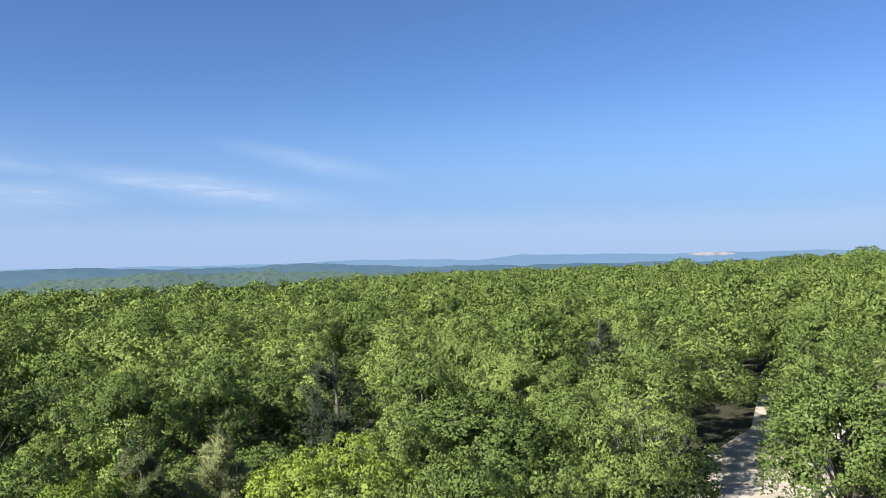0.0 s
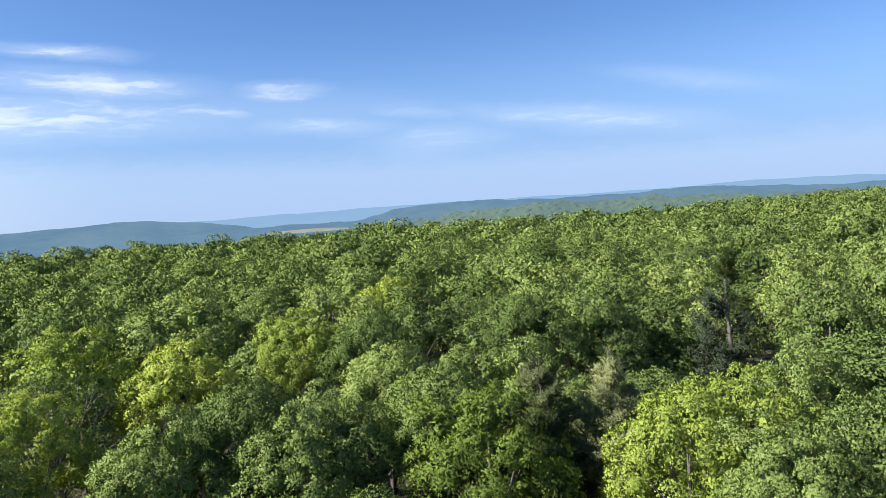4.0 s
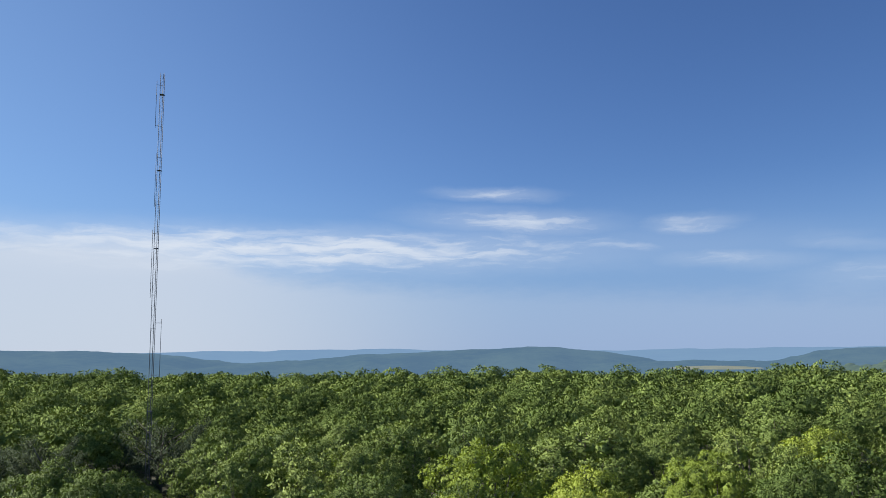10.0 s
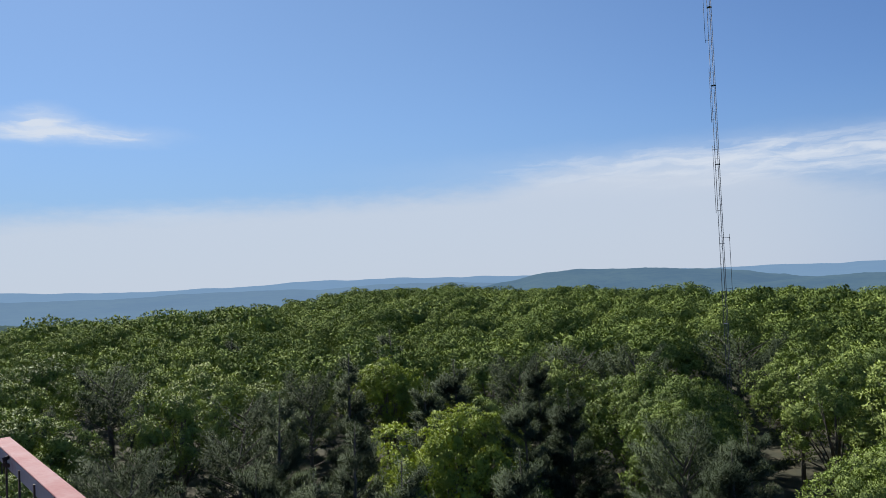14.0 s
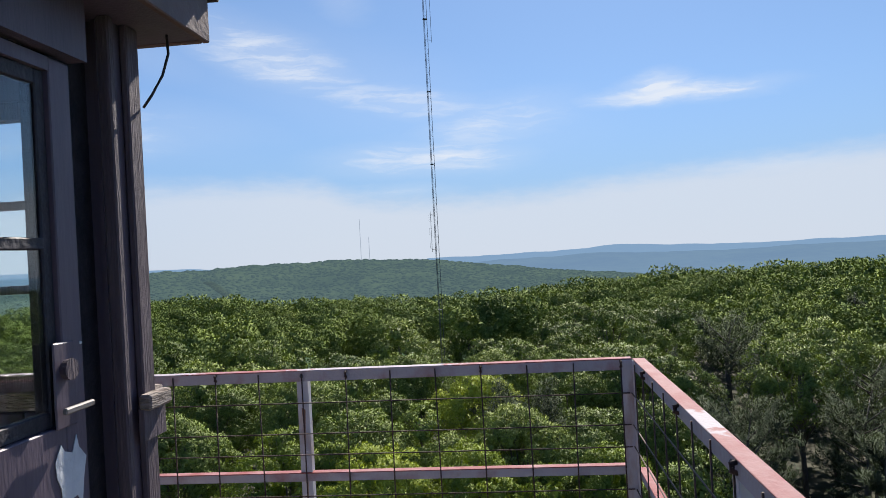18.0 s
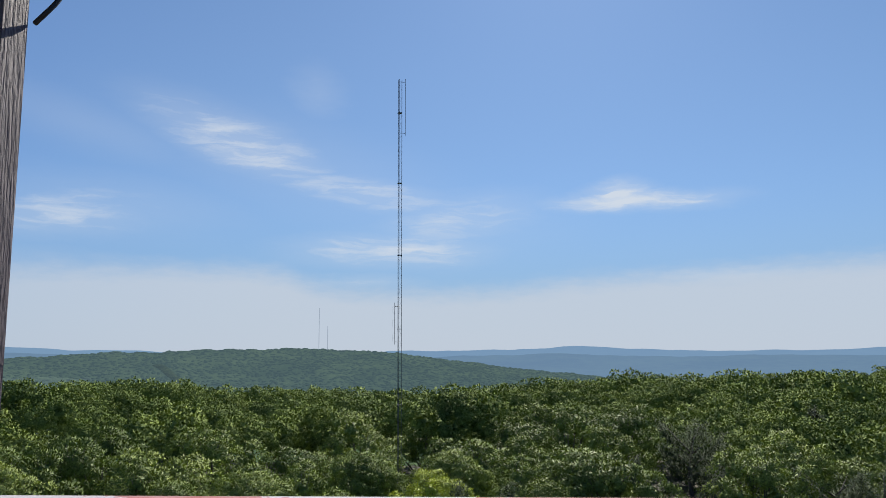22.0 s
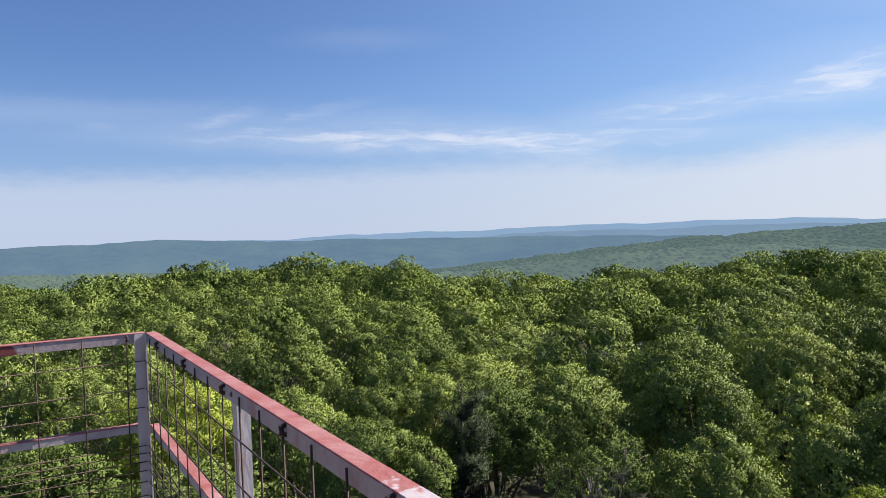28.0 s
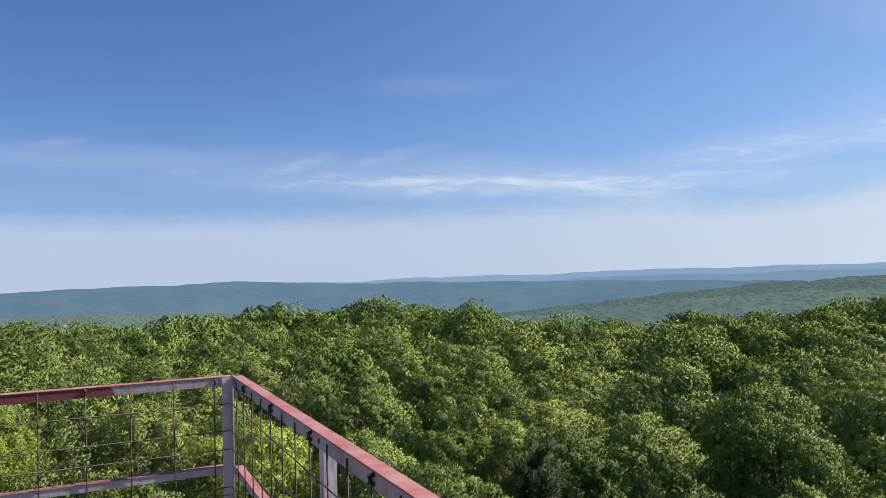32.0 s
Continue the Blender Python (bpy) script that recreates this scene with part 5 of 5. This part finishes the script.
for turn in (0, 90, 180, 270):
    door_side = turn == 0
    x_to = CAB - 0.05
    x_from = -x_to
    door_x0, door_x1 = -0.99, -0.19
    spans = [(x_from, x_to)] if not door_side else [(door_x1 + 0.06, x_to)]
    for a, b in spans:  # boards under and over the window band
        n = max(4, int((b - a) / 0.145))
        for i in range(n):
            u0, u1 = a + (b - a) * i / n, a + (b - a) * (i + 1) / n
            side_part("board", slab(u0 + 0.002, u1 - 0.002, CAB - 0.045, CAB - 0.02, 0.02, SILL - 0.05, 0.003), CAB_PAINT, turn, cab)
        side_part("header_board", slab(a, b, CAB - 0.045, CAB - 0.018, HEAD, TOP), CAB_PAINT, turn, cab)
        side_part("window_sill", slab(a - 0.05, b + 0.05, CAB - 0.05, CAB + 0.045, SILL - 0.045, SILL, 0.006), RAW_WOOD, turn, cab, "split weathered wooden sill")
        side_part("sill_apron", slab(a - 0.04, b + 0.045, CAB - 0.02, CAB + 0.004, SILL - 0.12, SILL - 0.047), CAB_TRIM, turn, cab)
        panes = 2 if not door_side else 1
        for i in range(panes):
            u0, u1 = a + (b - a) * i / panes, a + (b - a) * (i + 1) / panes
            bm = box(bmesh.new(), u0, u0 + 0.05, CAB - 0.05, CAB - 0.01, SILL, HEAD, 0.003)
            box(bm, u1 - 0.05, u1, CAB - 0.05, CAB - 0.01, SILL, HEAD, 0.003)
            box(bm, u0 + 0.05, u1 - 0.05, CAB - 0.05, CAB - 0.01, HEAD - 0.05, HEAD, 0.003)
            box(bm, u0 + 0.05, u1 - 0.05, CAB - 0.05, CAB - 0.01, SILL, SILL + 0.05, 0.003)
            sash = side_part("window", bm, CAB_TRIM, turn, cab)
            for k in (1, 2):
                z = SILL + 0.05 + (HEAD - SILL - 0.1) * k / 3
                side_part("glazing_bar", slab(u0 + 0.05, u1 - 0.05, CAB - 0.042, CAB - 0.018, z - 0.011, z + 0.011), CAB_TRIM, turn, sash)
            g = side_part("pane", slab(u0 + 0.05, u1 - 0.05, CAB - 0.032, CAB - 0.028, SILL + 0.05, HEAD - 0.05), GLASS, turn, sash)
            g.visible_shadow = False
    # corner boards: one on each face of the corner
    side_part("corner_board", slab(CAB - 0.06, CAB, CAB - 0.02, CAB + 0.0, 0.0, TOP, 0.004), CAB_TRIM, turn, cab)
    side_part("corner_board", slab(-CAB, -CAB + 0.06, CAB - 0.02, CAB + 0.0, 0.0, TOP, 0.004), CAB_TRIM, turn, cab)
    side_part("corner_post", slab(CAB - 0.10, CAB - 0.022, CAB - 0.10, CAB - 0.022, 0.0, TOP), CAB_PAINT, turn, cab)
part("window_sill", slab(-1.24, -1.125, CAB + 0.002, CAB + 0.035, SILL - 0.045, SILL - 0.005, 0.006), RAW_WOOD, cab, "split weathered wooden sill")
part("sill_apron", slab(-1.235, -1.125, CAB + 0.002, CAB + 0.016, SILL - 0.12, SILL - 0.042), CAB_TRIM, cab)
part("side_panel", slab(-1.16, -1.105, CAB - 0.06, CAB - 0.05, 0.0, TOP), CAB_PAINT, cab)
# door in the side that faces +y, hung beside the corner
side_part("door_post", slab(-1.105, -1.08, CAB - 0.035, CAB - 0.002, 0.0, TOP, 0.004), CAB_TRIM, 0, cab)
# jamb coloured near black for the shade of its recess
side_part("door_jamb", slab(-1.175, -0.965, CAB - 0.16, CAB - 0.09, 0.0, TOP), DARK_BEAD_JAMB, 0, cab)
side_part("door_post", slab(-0.185, -0.12, CAB - 0.05, CAB + 0.012, 0.0, TOP, 0.004), CAB_TRIM, 0, cab)
side_part("door_head", slab(-0.99, -0.19, CAB - 0.05, CAB - 0.005, 2.06, TOP), CAB_PAINT, 0, cab)
door = tagged(new("door_1"), "dark mauve panelled door with a glazed upper half and peeling paint", "door", kind="structure")
door.location = (0, 0, DECK)
dy0, dy1 = CAB - 0.075, CAB - 0.035
part("stile", slab(-0.965, -0.89, dy0, dy1, 0.03, 2.05, 0.003), CAB_PAINT, door)
part("stile", slab(-0.34, -0.195, dy0, dy1, 0.03, 2.05, 0.003), CAB_PAINT, door)
part("top_rail", slab(-0.89, -0.34, dy0, dy1, 2.02, 2.05), CAB_PAINT, door)
part("lock_rail", slab(-0.89, -0.34, dy0, dy1, 1.10, 1.25, 0.003), CAB_PAINT, door)
part("bottom_rail", slab(-0.89, -0.34, dy0, dy1, 0.03, 0.25), CAB_PAINT, door)
part("panel", slab(-0.89, -0.34, dy0 + 0.012, dy1 - 0.014, 0.25, 1.10), CAB_PAINT, door)
for x0, x1, z0, z1 in ((-0.89, -0.858, 1.25, 2.02), (-0.382, -0.34, 1.25, 2.02), (-0.858, -0.382, 1.985, 2.02), (-0.858, -0.382, 1.25, 1.285)):
    part("glazing_bead", slab(x0, x1, dy0 + 0.006, dy1 - 0.012, z0, z1, 0.003), DARK_BEAD_JAMB, door)
part("glazing_bar", slab(-0.858, -0.382, dy0 + 0.008, dy1 - 0.006, 1.63, 1.656, 0.003), DARK_BEAD_JAMB, door, "dark chipped glazing bar")
gl = part("pane", slab(-0.858, -0.382, CAB - 0.057, CAB - 0.053, 1.285, 1.985), GLASS, door)
gl.visible_shadow = False
lock = part("lock_plate", slab(-0.925, -0.85, dy1, dy1 + 0.006, 1.245, 1.43, 0.003), CAB_PAINT, door)
bm = bmesh.new()
bmesh.ops.create_cone(bm, cap_ends=True, segments=16, radius1=0.024, radius2=0.02, depth=0.02)
bmesh.ops.rotate(bm, cent=(0, 0, 0), matrix=Matrix.Rotation(radians(90), 3, "X"), verts=bm.verts)
bmesh.ops.translate(bm, vec=(-0.888, dy1 + 0.012, 1.37), verts=bm.verts)
part("cylinder", bm, CAB_TRIM, lock)
bm = box(bmesh.new(), -0.955, -0.85, dy1 + 0.018, dy1 + 0.03, 1.278, 1.292, 0.003)
part("latch", bm, BRASS, door, "worn pale metal latch bar")
for z in (1.42,):
    bm = bmesh.new()
    bmesh.ops.create_uvsphere(bm, u_segments=8, v_segments=5, radius=0.004)
    bmesh.ops.translate(bm, vec=(-0.955, dy1, z), verts=bm.verts)
    part("screw", bm, PEELED, door)
# patch where the paint came off, ragged at top and bottom
bm = bmesh.new()
rim_top = [(-0.985, 1.12), (-0.962, 1.16), (-0.955, 1.205), (-0.94, 1.15), (-0.915, 1.165), (-0.905, 1.19), (-0.885, 1.14), (-0.888, 1.09), (-0.90, 1.05), (-0.905, 0.98), (-0.918, 0.96), (-0.93, 1.0), (-0.95, 1.005), (-0.965, 0.965),
           (-0.972, 1.04), (-0.978, 1.08)]
bm.faces.new([bm.verts.new((x * 1.1 + 0.13, dy1 + 0.001, 1.222 + (z - 1.205) * 0.66)) for x, z in rim_top][::-1])
made = bmesh.ops.extrude_face_region(bm, geom=bm.faces[:])
bmesh.ops.translate(bm, vec=(0, 0.0015, 0), verts=[v for v in made["geom"] if isinstance(v, bmesh.types.BMVert)])
part("peeled_patch", bm, PEELED, door, "ragged patch of bare grey primer")
# inside: floor, a shelf under the windows
part("cab_floor", slab(-CAB + 0.05, CAB - 0.05, -CAB + 0.05, CAB - 0.1, 0.004, 0.03), INSIDE, cab)
shelf = part("wall_shelf", slab(-CAB + 0.05, -CAB + 0.4, -CAB + 0.1, CAB - 0.12, 1.16, 1.19, 0.004), INSIDE, cab)
# roof: soffit, fascias, ceiling, shingle courses
roof = part("soffit", box(bmesh.new(), -EAVE + 0.02, EAVE - 0.02, -EAVE + 0.02, EAVE - 0.02, TOP, TOP + 0.02), CAB_PAINT, cab)
for turn in (0, 90, 180, 270):
    f = side_part("fascia", slab(-EAVE, EAVE - 0.021, EAVE - 0.02, EAVE, TOP - 0.005, TOP + 0.118, 0.003), FASCIA, turn, cab, "brown painted fascia board")
bm = bmesh.new()
base = [bm.verts.new((sx * (EAVE + 0.005), sy * (EAVE + 0.005), TOP + 0.12)) for sx, sy in ((-1, -1), (1, -1), (1, 1), (-1, 1))]
peak = bm.verts.new((0, 0, TOP + 0.92))
for i in range(4):
    bm.faces.new((base[i], base[(i + 1) % 4], peak))
bm.faces.new(base[::-1])
part("roof_deck", bm, CAB_PAINT, cab)
tile = {}
for turn in (0, 90, 180, 270):
    for course in range(9):
        k0 = course / 9
        y0 = (EAVE + 0.02) * (1 - k0)
        z0 = TOP + 0.132 + 0.8 * k0
        n = max(1, int(2 * y0 / 0.17))
        for i in range(n):
            if course > 2 and i % 2:
                continue
            wide = 0.082 if course <= 2 else 0.165
            x = -y0 + (i + 0.5) * 2 * y0 / n
            key = (wide, random.randrange(3))
            if key not in tile:
                d = 0.012 * key[1]
                b2 = bmesh.new()
                box(b2, -wide, wide, -0.19, 0.008 + d * 0.5, 0.0, 0.016)
                me = bpy.data.meshes.new("shingle")
                b2.to_mesh(me)
                b2.free()
                me.materials.append(SHINGLE)
                tile[key] = me
            s = new("shingle", tile[key])
            s.parent = cab
            s.matrix_basis = Matrix.Rotation(radians(turn), 4, "Z") @ pose(x, y0, z0, -29.5, random.uniform(-1.5, 1.5), random.uniform(-2, 2))
# cables at the two eave corners
bm = bmesh.new()
tube(bm, [(-1.27, 1.275, SOFFIT + 0.005), (-1.275, 1.275, SOFFIT - 0.05), (-1.262, 1.262, SOFFIT - 0.11), (-1.242, 1.24, SOFFIT - 0.165), (-1.225, 1.224, SOFFIT - 0.20)], 0.0036, 6)
tagged(part("eave_cable", bm, BLACK), "short black cable hanging under the cab's eave", "cable")
bm = bmesh.new()
tube(bm, [(-1.31, -1.33, SOFFIT + 0.16), (-1.365, -1.36, SOFFIT + 0.12), (-1.365, -1.36, SOFFIT + 0.02), (-1.345, -1.345, SOFFIT - 0.03), (-1.355, -1.35, SOFFIT - 0.09), (-1.325, -1.33, SOFFIT - 0.14), (-1.27, -1.28, SOFFIT - 0.165), (-1.24, -1.25, SOFFIT - 0.16)], 0.006, 6)
tube(bm, [(-1.35, -1.35, SOFFIT + 0.06), (-1.34, -1.35, SOFFIT - 0.01), (-1.315, -1.33, SOFFIT - 0.07), (-1.27, -1.29, SOFFIT - 0.09), (-1.24, -1.25, SOFFIT - 0.05)], 0.006, 6)
tagged(part("eave_cable", bm, RUST_PIPE), "loops of reddish cable hanging at the eave corner", "cable")


# ---- radio masts ----
def lattice(name, label, x, y, z0, z1, face, leg, rod, step, mat, turn, group, start=0.05):
    """A three-legged lattice mast with zigzag rods, standing at x, y."""
    thing = tagged(empty_at(name, x, y, z0, turn), label, "radio mast", group)
    tall = z1 - z0
    r = face / math.sqrt(3)
    feet = [(r * math.cos(a), r * math.sin(a)) for a in (math.pi / 2, math.pi * 7 / 6, math.pi * 11 / 6)]
    for fx, fy in feet:
        part("leg", tube(bmesh.new(), [(fx, fy, 0), (fx, fy, tall)], leg, 10 if leg < 0.02 else 6), mat, thing)
    for i, j in ((0, 1), (2, 1), (0, 2)):
        a, b = feet[i], feet[j]
        pts, k, z = [], 0, start
        while z < tall:
            p = a if k % 2 == 0 else b
            o = b if k % 2 == 0 else a
            shift = 0.06 if rod > 0.003 else 0.0
            pts.append((p[0] + (o[0] - p[0]) * shift, p[1] + (o[1] - p[1]) * shift, z))
            z += step
            k += 1
        part("zigzag_rod", tube(bmesh.new(), pts, rod, 5), mat, thing)
    return thing


near_mast = lattice("lattice_antenna_tower", "rust-brown tubular lattice tower rising beside the cab", -1.485, -0.04, DECK, 23.6, 0.30, 0.0165, 0.005, 0.197, RUST_PIPE, 125, "radio masts", 0.243)
bm = bmesh.new()
tube(bm, [(-1.40, -0.02, DECK + 0.0), (-1.43, -0.05, 19.3), (-1.49, -0.09, 19.9), (-1.573, -0.11, 20.337), (-1.606, -0.105, 20.7), (-1.59, -0.09, 21.3), (-1.53, -0.06, 22.0), (-1.52, -0.06, 23.0)], 0.009, 8)
tagged(part("coaxial_cable", bm, BLACK), "thick black cable running up inside the lattice tower", "cable")


def far_mast(x, y, top, arms, label):
    z0 = float(ground_height(np.array(x), np.array(y)))
    thing = lattice("radio_mast", label, x, y, z0 - 0.3, top, 0.3, 0.022, 0.003, 0.4, STEEL, 20, "radio masts")
    for z in np.arange(3.0, top - z0, 6.1):
        b2 = bmesh.new()
        box(b2, -0.17, 0.17, -0.17, 0.17, z - 0.02, z + 0.02)
        part("joint_flange", b2, STEEL, thing)
    for away, turn, low, high, loops in arms:  # side antennas: an upright rod on two arms
        c, s = math.cos(radians(turn)), math.sin(radians(turn))
        low, high = low - z0, high - z0
        b2 = bmesh.new()
        tube(b2, [(c * away, s * away, low), (c * away, s * away, high)], 0.018, 6)
        ant = part("side_antenna", b2, STEEL, thing)
        for z in (low + 0.2, high - 0.3):
            b2 = bmesh.new()
            tube(b2, [(0, 0, z), (c * away, s * away, z)], 0.016, 5)
            part("arm", b2, STEEL, ant)
        for k in range(loops):
            z = low + (high - low) * (k + 0.5) / loops
            b2 = bmesh.new()
            tube(b2, [(c * (away - 0.1), s * (away - 0.1), z - 0.3), (c * (away + 0.14), s * (away + 0.14), z - 0.28), (c * (away + 0.14), s * (away + 0.14), z + 0.28), (c * (away - 0.1), s * (away - 0.1), z + 0.3)], 0.009, 5)
            part("dipole", b2, STEEL, ant)
    return thing


far_mast(-29.4, 54.5, 41.4, [(0.42, 200, 37.2, 41.0, 0), (0.26, 200, 31.0, 35.2, 0), (0.3, 200, 24.0, 29.2, 0), (0.6, 30, 18.0, 22.4, 0)], "tall slim grey lattice radio mast with side antennas")
far_mast(-60.6, -4.5, 42.6, [(0.5, 96, 38.0, 43.0, 0), (0.42, 275, 20.4, 23.8, 3)], "tall slim dark lattice radio mast with side antennas")
for b0, reach, low, high in ((102.05, 1370, -0.5, 2.85), (101.4, 1380, -0.5, 1.46)):
    a = radians(b0)
    bm = bmesh.new()
    z0, z1 = EYE + reach * math.tan(radians(low)), EYE + reach * math.tan(radians(high))
    tube(bm, [(-reach * math.sin(a), reach * math.cos(a), z0 - 15), (-reach * math.sin(a), reach * math.cos(a), z1)], 0.5, 5)
    tagged(part("distant_radio_mast", bm, HAZY_STEEL), "thin grey radio mast on the far hilltop", "radio mast", "radio masts")
